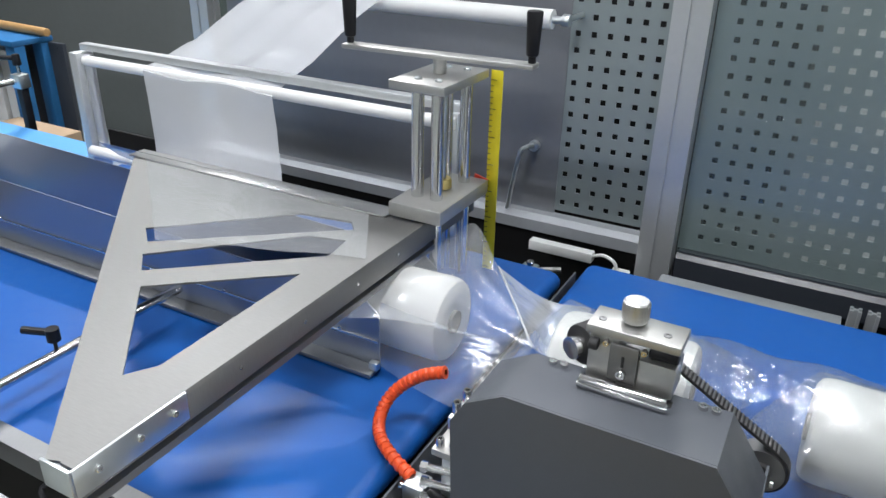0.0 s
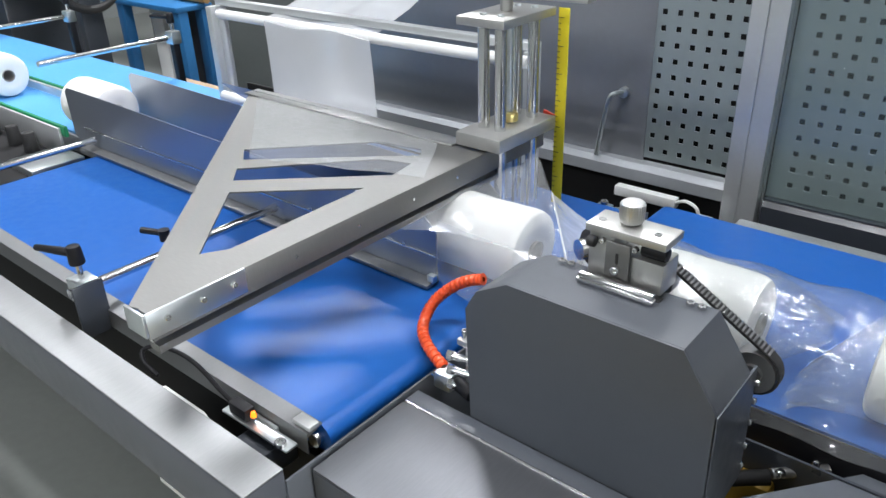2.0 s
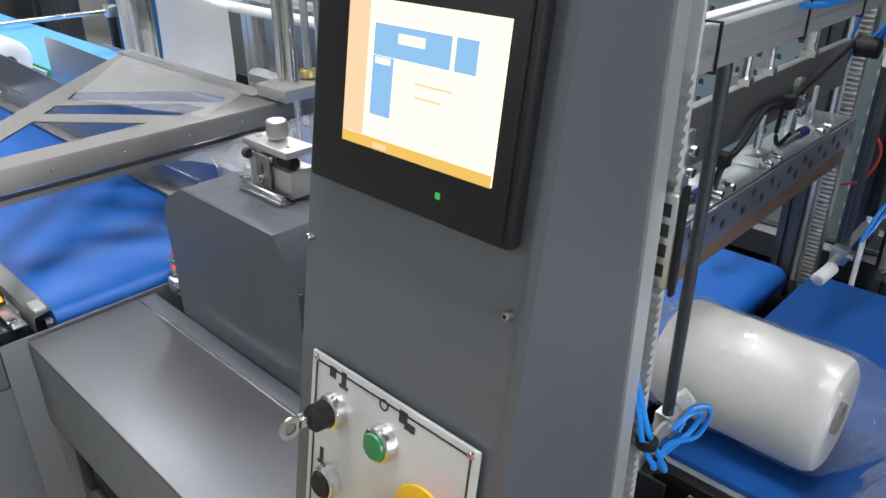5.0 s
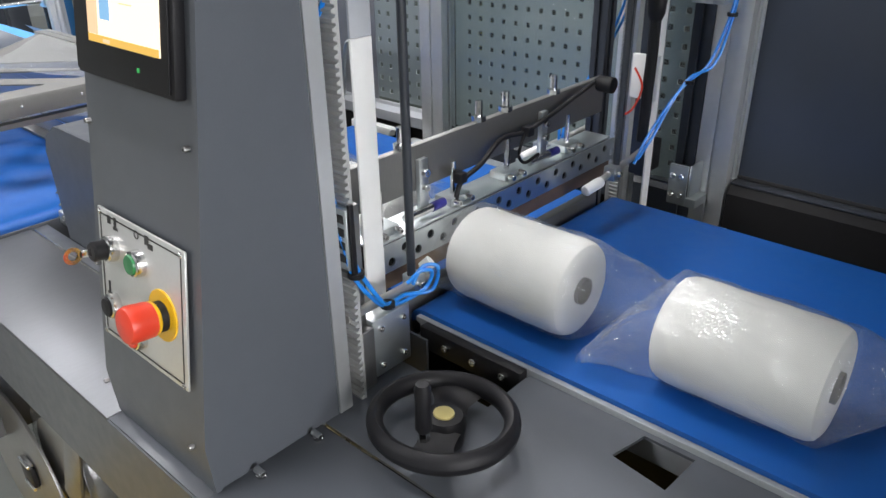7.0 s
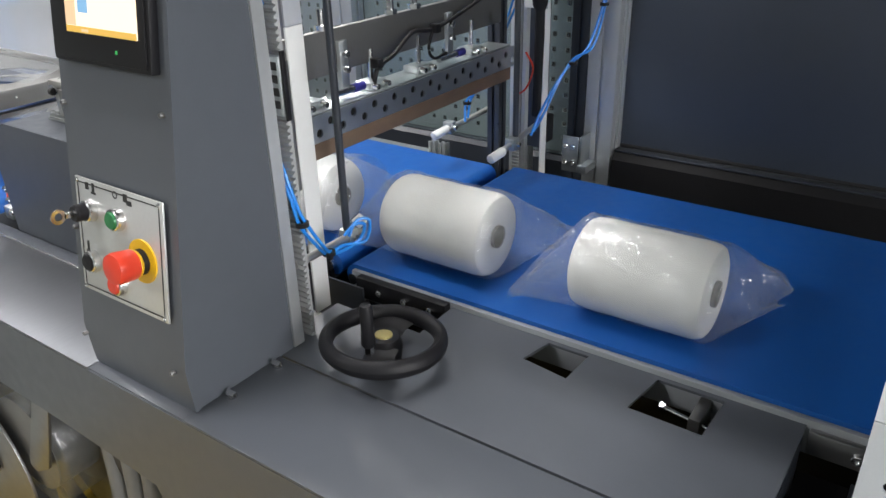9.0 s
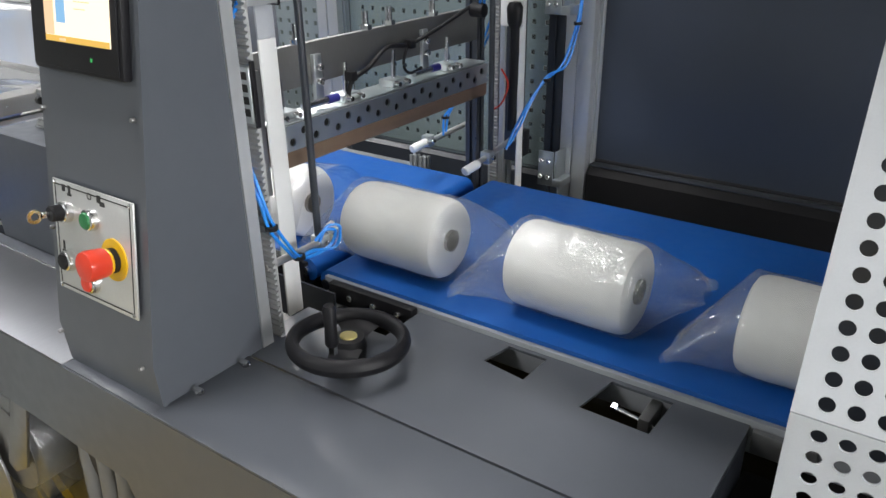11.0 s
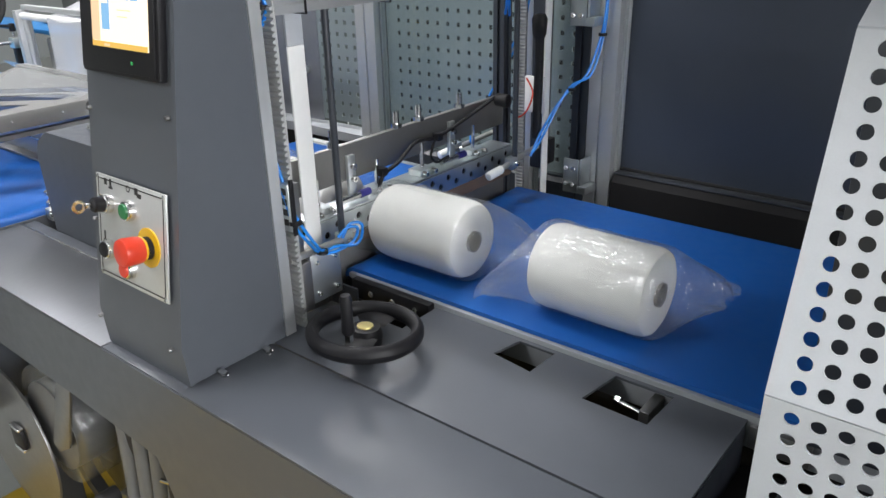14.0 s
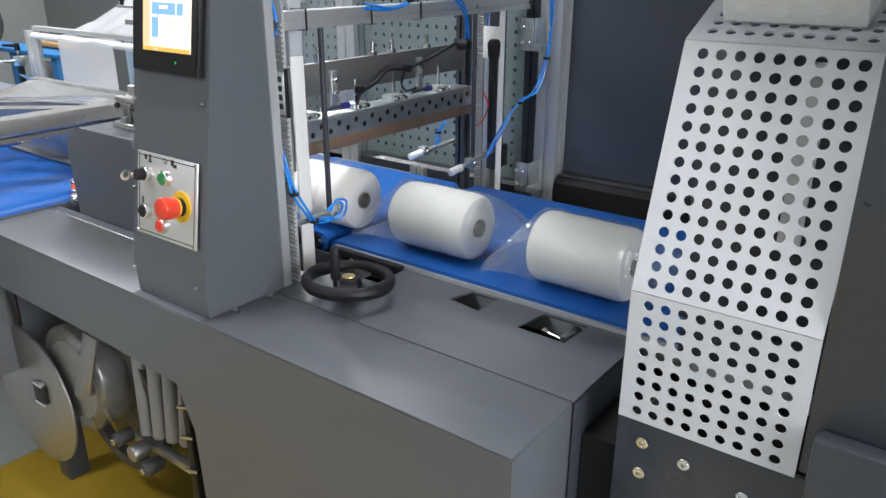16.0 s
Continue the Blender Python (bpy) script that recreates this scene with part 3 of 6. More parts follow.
# green rail and clamps on the upstream belt
for y in (0.40, 0.60):
    railg = thing("side_guide", (-3.2, y, ZB), "green plastic faced side guide of the upstream belt", "guide rail", "side guides")
    part("green_face", bx(-4.4, -2.30, y - 0.005, y + 0.005, ZB + 0.004, ZB + 0.034, 0.002), GREENR, railg)
    part("backing", bx(-4.4, -2.32, y - 0.014, y - 0.006, ZB - 0.05, ZB + 0.028, 0.002), ALU, railg)
part_blk = thing("upstream_drive", (-2.5, 0.30, 0.62), "black motor bracket beside the upstream belt", "drive")
part("bracket", bx(-3.2, -2.20, 0.14, 0.37, 0.70, 0.83, 0.01), DARK, part_blk)
part("cover", bx(-2.32, -2.18, 0.24, 0.38, 0.80, 0.845, 0.004), ZINC, part_blk)
for kx in (-2.62, -2.48, -2.38):
    part("clamp_knob", cyl((kx, 0.33, 0.83), (kx, 0.33, 0.885), 0.020, 14, 0.016, 0.003), RUBBER, part_blk)


def cross_rod(x, y0, y1, z, knob_at, group):
    rod = thing("adjusting_rod", (x, (y0 + y1) / 2, z - 0.05), "round bright adjusting rod with a black clamp lever", "rod", group)
    part("rod", cyl((x, y0, z), (x, y1, z), 0.0085, 14), CHROME, rod)
    for y in knob_at:
        blk = part("clamp_block", bx(x - 0.020, x + 0.020, y - 0.018, y + 0.018, z - 0.022, z + 0.020, 0.003), ZINC, rod)
        part("stem", cyl((x, y, z + 0.018), (x, y, z + 0.055), 0.005, 10), CHROME, blk)
        part("lever", join(cyl((x, y, z + 0.045), (x, y, z + 0.078), 0.013, 14, 0.011, 0.003), cyl((x + 0.005, y, z + 0.066), (x - 0.07, y - 0.03, z + 0.066), 0.008, 10, 0.0055, 0.002)), BLACK, blk)
    return rod


r1 = cross_rod(-1.395, -0.035, 0.385, 0.905, (-0.01,), "infeed adjusting rods")
part("holder_plate", bx(-1.372, -1.367, -0.04, 0.01, 0.83, 0.925, 0.001), GREYD, r1)
part("small_lever", join(cyl((-1.395, 0.145, 0.905), (-1.395, 0.145, 0.935), 0.003, 8), cyl((-1.395, 0.145, 0.930), (-1.395, 0.145, 0.950), 0.010, 12), cyl((-1.395, 0.145, 0.943), (-1.44, 0.128, 0.943), 0.006, 8)), BLACK, r1)
r2 = cross_rod(-2.13, -0.035, 0.395, 0.895, (-0.02,), "infeed adjusting rods")
u1 = cross_rod(-2.62, 0.5, 0.97, 1.0, (0.958,), "upstream adjusting rods")
u2 = cross_rod(-3.35, 0.5, 0.97, 1.0, (0.958,), "upstream adjusting rods")
for u_, x_ in ((u1, -2.62), (u2, -3.35)):
    part("upright", bx(x_ - 0.012, x_ + 0.012, 0.946, 0.970, 0.80, 0.979, 0.002), BLACK, u_)


def side_plate(y, foot):
    g = thing("guide_plate", (-1.6, y, ZB + 0.002), "tall folded steel guide plate standing along the infeed belt", "guide plate", "guide plates")
    top = [(-2.25, ZB + 0.02), (-2.25, ZB + 0.140), (-2.235, ZB + 0.150), (-2.10, ZB + 0.149), (-1.02, ZB + 0.125), (-0.99, ZB + 0.10), (-0.99, ZB + 0.004), (-2.20, ZB + 0.004)]
    part("sheet", prism(top, "y", y - 0.001, y + 0.001), GUIDE, g)
    # chrome strip stands for the glint along the sheet's bend
    part("fold", bx(-2.18, -0.992, y - 0.0045 * foot, y - 0.0012 * foot, ZB + 0.052, ZB + 0.056, 0.0005), CHROME, g)
    part("foot_strip", bx(-2.20, -0.99, min(y - 0.030 * foot, y - 0.0012 * foot), max(y - 0.030 * foot, y - 0.0012 * foot), ZB + 0.003, ZB + 0.010, 0.001), STEEL2, g)
    for x in (-1.9, -1.6, -1.3, -1.06):
        part("screw", bolt((x, y - 0.0045 * foot, ZB + 0.06), (0, -foot, 0), 0.004, 0.003), CHROME, g)
    part("end_stop", bx(-1.0, -0.985, y - 0.012 * foot - 0.006, y - 0.012 * foot + 0.006, ZB + 0.010, ZB + 0.024, 0.002), ZINC, g)


side_plate(0.402, 1)
side_plate(0.582, -1)

# photo sensor at the belt edge
sen = thing("photo_sensor", (-1.0, -0.02, 0.85), "black photo sensor with glowing orange light and a loop of cable", "sensor")
part("bracket", join(bx(-1.02, -0.885, -0.022, -0.002, 0.848, 0.852, 0.001), bx(-1.0, -0.93, -0.002, 0.0035, 0.838, 0.852, 0.001)), ZINC, sen)
part("body", bx(-1.005, -0.968, -0.020, -0.003, 0.853, 0.872, 0.003), BLACK, sen)
part("light", lathe([(0.0001, 0.008), (0.003, 0.007), (0.0045, 0.0), (0.0001, 0.0)], 12, Matrix.Translation((-0.960, -0.012, 0.864))), LEDO, sen)
part("screw", bolt((-0.90, -0.018, 0.852), (0, 0, 1), 0.008, 0.007), CHROME, sen)
part("cable", tube([(-1.005, -0.012, 0.864), (-1.04, -0.010, 0.872), (-1.09, -0.006, 0.884), (-1.14, -0.006, 0.886), (-1.185, -0.014, 0.882), (-1.205, -0.026, 0.872), (-1.19, -0.034, 0.862), (-1.16, -0.034, 0.852)], 0.0035, 8), BLACK, sen)
part("end_block", bx(-0.905, -0.872, 0.008, 0.026, 0.8685, 0.876, 0.002), PLATE, sen)

# ---------------------------------------------------------------- folding triangle and its lift
tri = thing("folding_triangle", (-1.05, 0.5, 1.0), "flat brushed stainless film folding triangle with slanted cut-outs", "film former")
part("plate", plate([(-1.672, 0.560), (-1.0205, 0.560), (-1.0205, -0.098), (-1.036, -0.104)],
    [[(-1.372, 0.318), (-1.200, 0.492), (-1.110, 0.506), (-1.088, 0.482), (-1.330, 0.284)],
     [(-1.303, 0.250), (-1.135, 0.428), (-1.075, 0.442), (-1.066, 0.385), (-1.263, 0.213)],
     [(-1.228, 0.180), (-1.066, 0.318), (-1.062, 0.060), (-1.083, 0.026)]], 1.048, 1.051), STEEL, tri)
part("edge_bar", prism([(-1.020, 1.0515), (-1.002, 1.0515), (-0.999, 1.046), (-0.999, 1.014), (-1.003, 1.014), (-1.005, 1.046), (-1.020, 1.048)], "y", -0.100, 0.735), STEEL, tri)
part("lower_rail", prism([(-1.022, 1.004), (-1.000, 1.004), (-1.000, 0.994), (-1.022, 0.994)], "y", -0.095, 0.60), STEEL, tri)
part("end_bracket", join(bx(-0.9985, -0.995, -0.106, 0.035, 1.020, 1.055, 0.001), bx(-1.036, -0.995, -0.110, -0.106, 1.024, 1.056, 0.001)), ZINC, tri)
for y in (-0.08, -0.03, 0.015):
    part("screw", bolt((-0.995, y, 1.04), (1, 0, 0), 0.004, 0.004), CHROME, tri)
for y in (0.12, 0.24, 0.36, 0.47):
    part("screw", bolt((-0.999, y, 1.034), (1, 0, 0), 0.0025, 0.002), CHROME, tri)
part("rear_edge", bx(-1.672, -1.07, 0.545, 0.584, 1.0515, 1.0555, 0.0012), SATIN, tri, "bright satin steel border strip")

lift = thing("height_adjuster", (-1.02, 0.64, 0.9), "screw lift with four bright shafts, top plate and crank", "lift")
part("base_block", bx(-1.068, -0.970, 0.552, 0.730, 1.055, 1.080, 0.003), BLOCK, lift)
part("top_plate", bx(-1.078, -0.978, 0.572, 0.730, 1.260, 1.275, 0.002), BLOCK, lift)
for sx, sy in ((-1.040, 0.600), (-1.004, 0.600), (-1.040, 0.70), (-1.004, 0.70)):
    part("shaft", cyl((sx, sy, 0.90), (sx, sy, 1.256), 0.0105, 18), CHROME, lift)
    part("shaft_cap", bolt((sx, sy, 1.275), (0, 0, 1), 0.006, 0.004), ZINC, lift)
part("lead_screw", cyl((-1.022, 0.65, 0.93), (-1.022, 0.65, 1.275), 0.008, 14), ZINC, lift)
part("nut", lathe([(0.0001, 0.016), (0.016, 0.016), (0.018, 0.012), (0.018, 0.0)], 20, Matrix.Translation((-1.022, 0.65, 1.083))), BRASS, lift)
part("shaft_boss", cyl((-1.03, 0.652, 1.275), (-1.03, 0.652, 1.305), 0.011, 18, None, 0.002), BLOCK, lift)
crank = part("crank", bx(-1.205, -0.868, 0.635, 0.665, 1.300, 1.308, 0.002, Matrix.Translation((-1.03, 0.652, 0)) @ Matrix.Rotation(radians(3), 4, "Z") @ Matrix.Translation((1.03, -0.652, 0))), BLOCK, lift)
for gx, gy in ((-1.197, 0.644), (-0.876, 0.660)):
    part("grip", join(cyl((gx, gy, 1.308), (gx, gy, 1.32), 0.006, 12), cyl((gx, gy, 1.318), (gx, gy, 1.385), 0.0095, 16, 0.0125, 0.003)), BLACK, crank)
rul = thing("height_scale", (-0.967, 0.72, 0.9), "yellow measuring scale with a red pointer", "ruler")
part("tape", bx(-0.978, -0.956, 0.7375, 0.7395, 0.90, 1.272, 0.0005), RULE, rul)
for k in range(36):
    part("tick", bx(-0.978, -0.972 + (0.006 if k % 5 == 0 else 0), 0.7362, 0.7372, 0.905 + k * 0.010, 0.906 + k * 0.010, 0), INK, rul)
part("pointer", prism([(-0.998, 1.072), (-0.998, 1.086), (-0.972, 1.079)], "y", 0.7300, 0.7335), RED, rul)

# film frame and webs
fr = thing("roller_stand", (-1.55, 0.78, 0.86), "open aluminium frame with idle rollers for the film web", "roller frame")
part("top_bar", bx(-2.085, -1.055, 0.782, 0.806, 1.176, 1.192, 0.002), ALU, fr)
part("left_post", bx(-2.085, -2.060, 0.750, 0.800, 0.86, 1.176, 0.002), ALU, fr)
part("left_brace", cyl((-2.05, 0.775, 0.94), (-2.05, 0.775, 1.17), 0.011, 14), ALU, fr)
part("right_post", bx(-1.075, -1.055, 0.772, 0.806, 0.86, 1.176, 0.002), ALU, fr)
part("upper_roller", cyl((-2.055, 0.770, 1.157), (-1.06, 0.770, 1.157), 0.0125, 20), WHITEP, fr, "pale idle roller")
part("lower_roller", cyl((-2.055, 0.745, 0.940), (-1.06, 0.745, 0.940), 0.0135, 20), WHITEP, fr, "pale idle roller")
part("foot_plate", bx(-2.16, -1.86, 0.72, 0.92, 0.850, 0.858, 0.001), ZINC, fr)
big = thing("web_roller", (-1.4, 1.1, 1.28), "long pale guide roller in front of the rear sheet", "roller")
part("roller", cyl((-1.95, 1.10, 1.305), (-1.01, 1.10, 1.305), 0.020, 24), WHITEP, big)
part("axle", cyl((-1.01, 1.10, 1.305), (-0.985, 1.10, 1.305), 0.008, 12), ZINC, big)
part("bearing", join(cyl((-0.990, 1.10, 1.305), (-0.972, 1.10, 1.305), 0.013, 16, None, 0.003), cyl((-0.981, 1.10, 1.305), (-0.981, 1.199, 1.305), 0.006, 10)), ZINC, big)
part("bearing", bx(-1.975, -1.95, 1.085, 1.199, 1.29, 1.32, 0.003), ZINC, big)


def web(u, v):
    """Film from the rear roller over the frame roller down to the lower roller."""
    line = [(1.100, 1.330), (1.00, 1.285), (0.88, 1.215), (0.785, 1.172), (0.757, 1.158), (0.752, 1.10), (0.745, 1.00), (0.735, 0.955), (0.70, 0.958), (0.62, 1.01), (0.565, 1.0575)]
    k = v * (len(line) - 1)
    i = min(int(k), len(line) - 2)
    f = k - i
    y = line[i][0] * (1 - f) + line[i + 1][0] * f
    z = line[i][1] * (1 - f) + line[i + 1][1] * f
    left = -1.735 - 0.115 * min(1, v / 0.35) + 0.10 * max(0, v - 0.35)
    right = -1.400 - 0.080 * min(1, v / 0.35) + 0.10 * max(0, v - 0.35)
    z += 0.004 * math.sin(9 * u + 5 * v) * (0.2 < v < 0.75) + 0.003 * math.sin(21 * u) * (v < 0.3)
    return (left + (right - left) * u, y - 0.002, z)


film = thing("film_web", (-1.6, 0.8, 0.95), "wide milky plastic film web running over the rollers", "film")
part("web", grid(web, 16, 60), WEB, film)


def over_triangle(u, v):
    # lies on the triangle from the rear edge and folds under the bar edge
    a, b = Vector((-1.62, 0.543, 1.0535)), Vector((-1.10, 0.543, 1.0535))
    c, d = Vector((-1.32, 0.29, 1.0535)), Vector((-1.01, 0.40, 1.0535))
    p = (a * (1 - u) + b * u) * (1 - v) + (c * (1 - u) + d * u) * v
    return p + Vector((0, 0, 0.0015 + 0.0015 * math.sin(14 * u + 9 * v)))


part("folded_layer", grid(over_triangle, 12, 12), CLEARF, film)


def throat(u, v):
    # film drawn from under the bar over the roll to the standing fold at the drive box
    a = Vector((-1.000, 0.33 + 0.33 * u, 0.992 + 0.012 * math.sin(math.pi * u)))
    b = FOLD_LOW.lerp(FOLD_TOP, u)
    p = a.lerp(b, v)
    p.z += 0.034 * math.sin(math.pi * v) * (0.25 + u) + 0.004 * math.sin(17 * u + 7 * v)
    return p


FOLD_TOP, FOLD_LOW, FOLD_FAR = Vector((-0.868, 0.560, 1.008)), Vector((-0.748, 0.412, 0.980)), Vector((-0.715, 0.565, 0.968))
part("throat", grid(throat, 24, 18), CLEARF, film)


def flap(u, v):
    # bright flap beyond the standing fold, falling onto the next roll
    p = FOLD_LOW.lerp(FOLD_TOP, u).lerp(FOLD_FAR.lerp(Vector((-0.70, 0.47, 0.945)), 1 - u), v)
    p.z += 0.008 * math.sin(5 * v + 9 * u) * v - 0.012 * math.sin(math.pi * v)
    return p


part("standing_fold", tube([FOLD_LOW, FOLD_LOW.lerp(FOLD_TOP, 0.4) + Vector((0, 0, 0.003)), FOLD_TOP], 0.0018, 6), WEB, film)
part("flap", grid(flap, 14, 12), WEBC, film)


def skirt(u, v):
    # lower near side of the web, sweeping from the guide plate to the box
    a = Vector((-0.990, 0.405, 0.985)).lerp(Vector((-0.990, 0.395, 0.880)), u)
    b = FOLD_LOW.lerp(Vector((-0.76, 0.33, 0.90)), u)
    p = a.lerp(b, v)
    p.y -= 0.012 * math.sin(math.pi * v)
    return p


part("skirt", grid(skirt, 10, 12), CLEARF, film)


def sleeve(u, v):
    # loose film sleeve over the rolls on the middle belt, with a skirt to the near side
    x = -0.735 + 0.60 * u
    a = math.pi * (1.0 - v * 1.06)
    rr = 0.078 + 0.003 * math.sin(31 * u + 4 * v)
    y, z = 0.487 + rr * 1.12 * math.cos(a), ZB + 0.070 + rr * math.sin(a)
    if v < 0.12:
        k = (0.12 - v) / 0.12
        y, z = y - 0.035 * k, max(ZB + 0.006, z - 0.06 * k)
    return (x, y, max(z, ZB + 0.004))


part("sleeve", grid(sleeve, 40, 24), WRAP, film)

# ---------------------------------------------------------------- cutter box and front covers
D = 0.85
cov = thing("front_cover", (-0.1, -0.02, 0), "long grey powder-coated front cover of the machine", "machine cover")
part("left_top", bx(-0.838, -0.206, -0.020, 0.145, D - 0.004, D, 0.0015), STEELC, cov, "bare brushed steel top plate")
part("right_top", bx(0.001, 0.638, -0.020, 0.1445, D - 0.004, D, 0.0015), GREY, cov)
part("under_cabinet", bx(-0.206, 0.001, -0.018, 0.168, D - 0.006, D - 0.002, 0.001), GREY, cov)
part("front_face", prism([(-0.838, D - 0.0045), (-0.838, 0.705), (-0.54, 0.702), (-0.34, 0.700), (-0.10, 0.690), (-0.06, 0.60), (-0.04, 0.20), (0.638, 0.20), (0.638, D - 0.0045)], "y", -0.020, -0.016), GREY, cov)
part("right_face", bx(0.634, 0.638, -0.0155, 0.145, 0.20, D - 0.0045, 0.001), GREY, cov)
part("back_wall", bx(-0.838, -0.03, 0.36, 0.364, 0.2, D - 0.005, 0), GREYD, cov)
part("left_face", bx(-0.8375, -0.8345, -0.0155, 0.145, 0.60, D - 0.0045, 0.001), GREY, cov)
for sx, sz in ((0.10, 0.50), (0.14, 0.50), (0.10, 0.46), (0.14, 0.46), (0.10, 0.42), (0.14, 0.42)):
    part("screw", bolt((sx, -0.020, sz), (0, -1, 0), 0.004, 0.004), CHROME, cov)
strip = solid("cover_strip", bx(-0.838, -0.206, 0.149, 0.176, D - 0.005, D - 0.0005, 0.001), GREY, "narrow grey strip beside the cutter box", "cover strip")
# chrome line put in for the bright edge along the cover slit
solid("slit_glint", cyl((-0.835, 0.147, D - 0.001), (-0.206, 0.147, D - 0.001), 0.003, 8), CHROME, "thin chrome line standing for the bright edge of the cover slit", "rod")
deck = thing("rear_deck", (0.3, 0.25, 0.8), "grey deck plate beside the outfeed belt with square openings", "deck")
part("deck_plate", plate([(-0.03, 0.150), (0.636, 0.150), (0.640, 0.386), (0.13, 0.386), (0.13, 0.30), (-0.03, 0.30)],
    [[(0.288, 0.325), (0.358, 0.315), (0.362, 0.378), (0.300, 0.378)], [(0.448, 0.302), (0.542, 0.300), (0.546, 0.378), (0.460, 0.378)]], D - 0.006, D - 0.002), GREY, deck)
# black sheet put below the deck so its openings look shaded
part("opening_shade", bx(-0.02, 0.63, 0.16, 0.384, 0.70, 0.71, 0), DARK, deck)
part("right_lip", bx(0.6365, 0.6395, 0.150, 0.386, 0.55, D - 0.007, 0.001), GREYD, deck)
ten = part("belt_tensioner", bx(0.515, 0.530, 0.335, 0.395, 0.80, 0.838, 0.002), DARKZ, deck)
part("tension_screw", join(cyl((0.478, 0.352, 0.828), (0.54, 0.348, 0.822), 0.003, 10), cyl((0.474, 0.353, 0.828), (0.482, 0.352, 0.828), 0.007, 6), cyl((0.538, 0.348, 0.822), (0.546, 0.348, 0.822), 0.007, 6)), CHROME, ten)
br = thing("belt_bracket", (0.03, 0.39, 0.8), "black slotted bracket at the start of the outfeed belt", "bracket")
part("arm", bx(-0.05, 0.128, 0.368, 0.384, 0.822, 0.858, 0.002), BLACK, br)
for x in (0.0, 0.05, 0.10):
    part("screw", bolt((x, 0.368, 0.842), (0, -1, 0), 0.006, 0.005), CHROME, br)
corner = thing("corner_bracket", (0.68, 0.38, 0.78), "bright steel bracket with a bolt at the deck corner", "bracket")
part("bracket", bx(0.645, 0.72, 0.375, 0.385, 0.815, 0.848, 0.002), DARKZ, corner)
part("bolt", bolt((0.70, 0.375, 0.832), (0, -1, 0), 0.007, 0.006), CHROME, corner)

cut = thing("cutter_box", (-0.58, 0.25, D), "dark grey sheet-metal drive box with one chamfered side", "drive cover")
FACE = [(-0.746, D - 0.002), (-0.752, 1.015), (-0.735, 1.045), (-0.691, 1.070), (-0.476, 1.070), (-0.433, 1.006), (-0.430, D - 0.002)]
part("front_sheet", prism(FACE, "y", 0.178, 0.181), GREY, cut)
part("shell", prism(FACE, "y", 0.1815, 0.272, 0.0), GREY, cut)
part("side_sheet", prism([(-0.431, D - 0.002), (-0.4345, 1.006), (-0.4315, 1.006), (-0.428, D - 0.002)], "y", 0.178, 0.290), GREY, cut)
for z in (0.87, 0.90, 0.935, 0.965, 0.99):
    part("screw", bolt((-0.428, 0.282, z), (1, 0, 0), 0.004, 0.004), CHROME, cut)
for x, y in ((-0.668, 0.262), (-0.655, 0.262), (-0.505, 0.262), (-0.492, 0.262)):
    part("screw", bolt((x, y, 1.0705), (0, 0, 1), 0.005, 0.005), CHROME, cut)
for z in (0.93, 0.97, 1.0):
    part("screw", bolt((-0.752, 0.24, z), (-1, 0, 0), 0.004, 0.008), CHROME, cut)
press = thing("pressure_unit", (-0.59, 0.27, 1.07), "machined aluminium pressure block with a knurled knob on the box", "pressure unit")
part("base", join(bx(-0.632, -0.536, 0.232, 0.243, 1.0712, 1.0765, 0.002), cyl((-0.630, 0.240, 1.0775), (-0.538, 0.240, 1.0775), 0.0055, 14, None, 0.001)), CHROME, press, "bright guide bar lying in a slot")
# black strip put in as the shade inside the guide bar's slot
part("slot_shadow", bx(-0.634, -0.534, 0.246, 0.256, 1.0702, 1.0715, 0), INK, press)
part("body", join(bx(-0.628, -0.596, 0.252, 0.292, 1.0745, 1.130, 0.002), bx(-0.5955, -0.536, 0.252, 0.292, 1.0745, 1.112, 0.002)), BLOCK, press)
part("front_plate", bx(-0.604, -0.574, 0.2465, 0.2515, 1.082, 1.126, 0.001), STEEL, press)
part("slot_screw", bolt((-0.589, 0.2465, 1.094), (0, -1, 0), 0.0055, 0.006), CHROME, press)
# flat black strip stands for a shaded recess
part("slot", bx(-0.5905, -0.5875, 0.2455, 0.2463, 1.101, 1.114, 0), INK, press)
for x in (-0.609, -0.569):
    part("front_screw", bolt((x, 0.2515, 1.124), (0, -1, 0), 0.0035, 0.006), CHROME, press)
part("arm", bx(-0.632, -0.534, 0.248, 0.294, 1.1305, 1.1405, 0.002), BLOCK, press)
part("roller", cyl((-0.566, 0.262, 1.1215), (-0.536, 0.262, 1.1215), 0.0085, 18, None, 0.002), BLACK, press)
part("side_roller", cyl((-0.626, 0.246, 1.121), (-0.616, 0.246, 1.121), 0.007, 16, None, 0.002), RUBBER, press)
part("knob_stem", cyl((-0.589, 0.275, 1.1405), (-0.589, 0.275, 1.1435), 0.008, 16), CHROME, press)
knob_profile = [(0.0001, 0.0235), (0.0120, 0.0235), (0.0138, 0.022), (0.0138, 0.002), (0.0125, 0.0), (0.0001, 0.0)]
KNOB = Matrix.Translation((-0.589, 0.275, 1.1435))
knob = part("knob", lathe(knob_profile, 36, KNOB), SATIN, press)
for k in range(28):
    part("ridge", bx(0.0134, 0.0144, -0.0008, 0.0008, 0.004, 0.021, 0.0003, KNOB @ Matrix.Rotation(6.2832 * k / 28, 4, "Z")), SATIN, knob)
for x in (-0.62, -0.552):
    part("screw", bolt((x, 0.266, 1.1405), (0, 0, 1), 0.0045, 0.001), DARKZ, press)
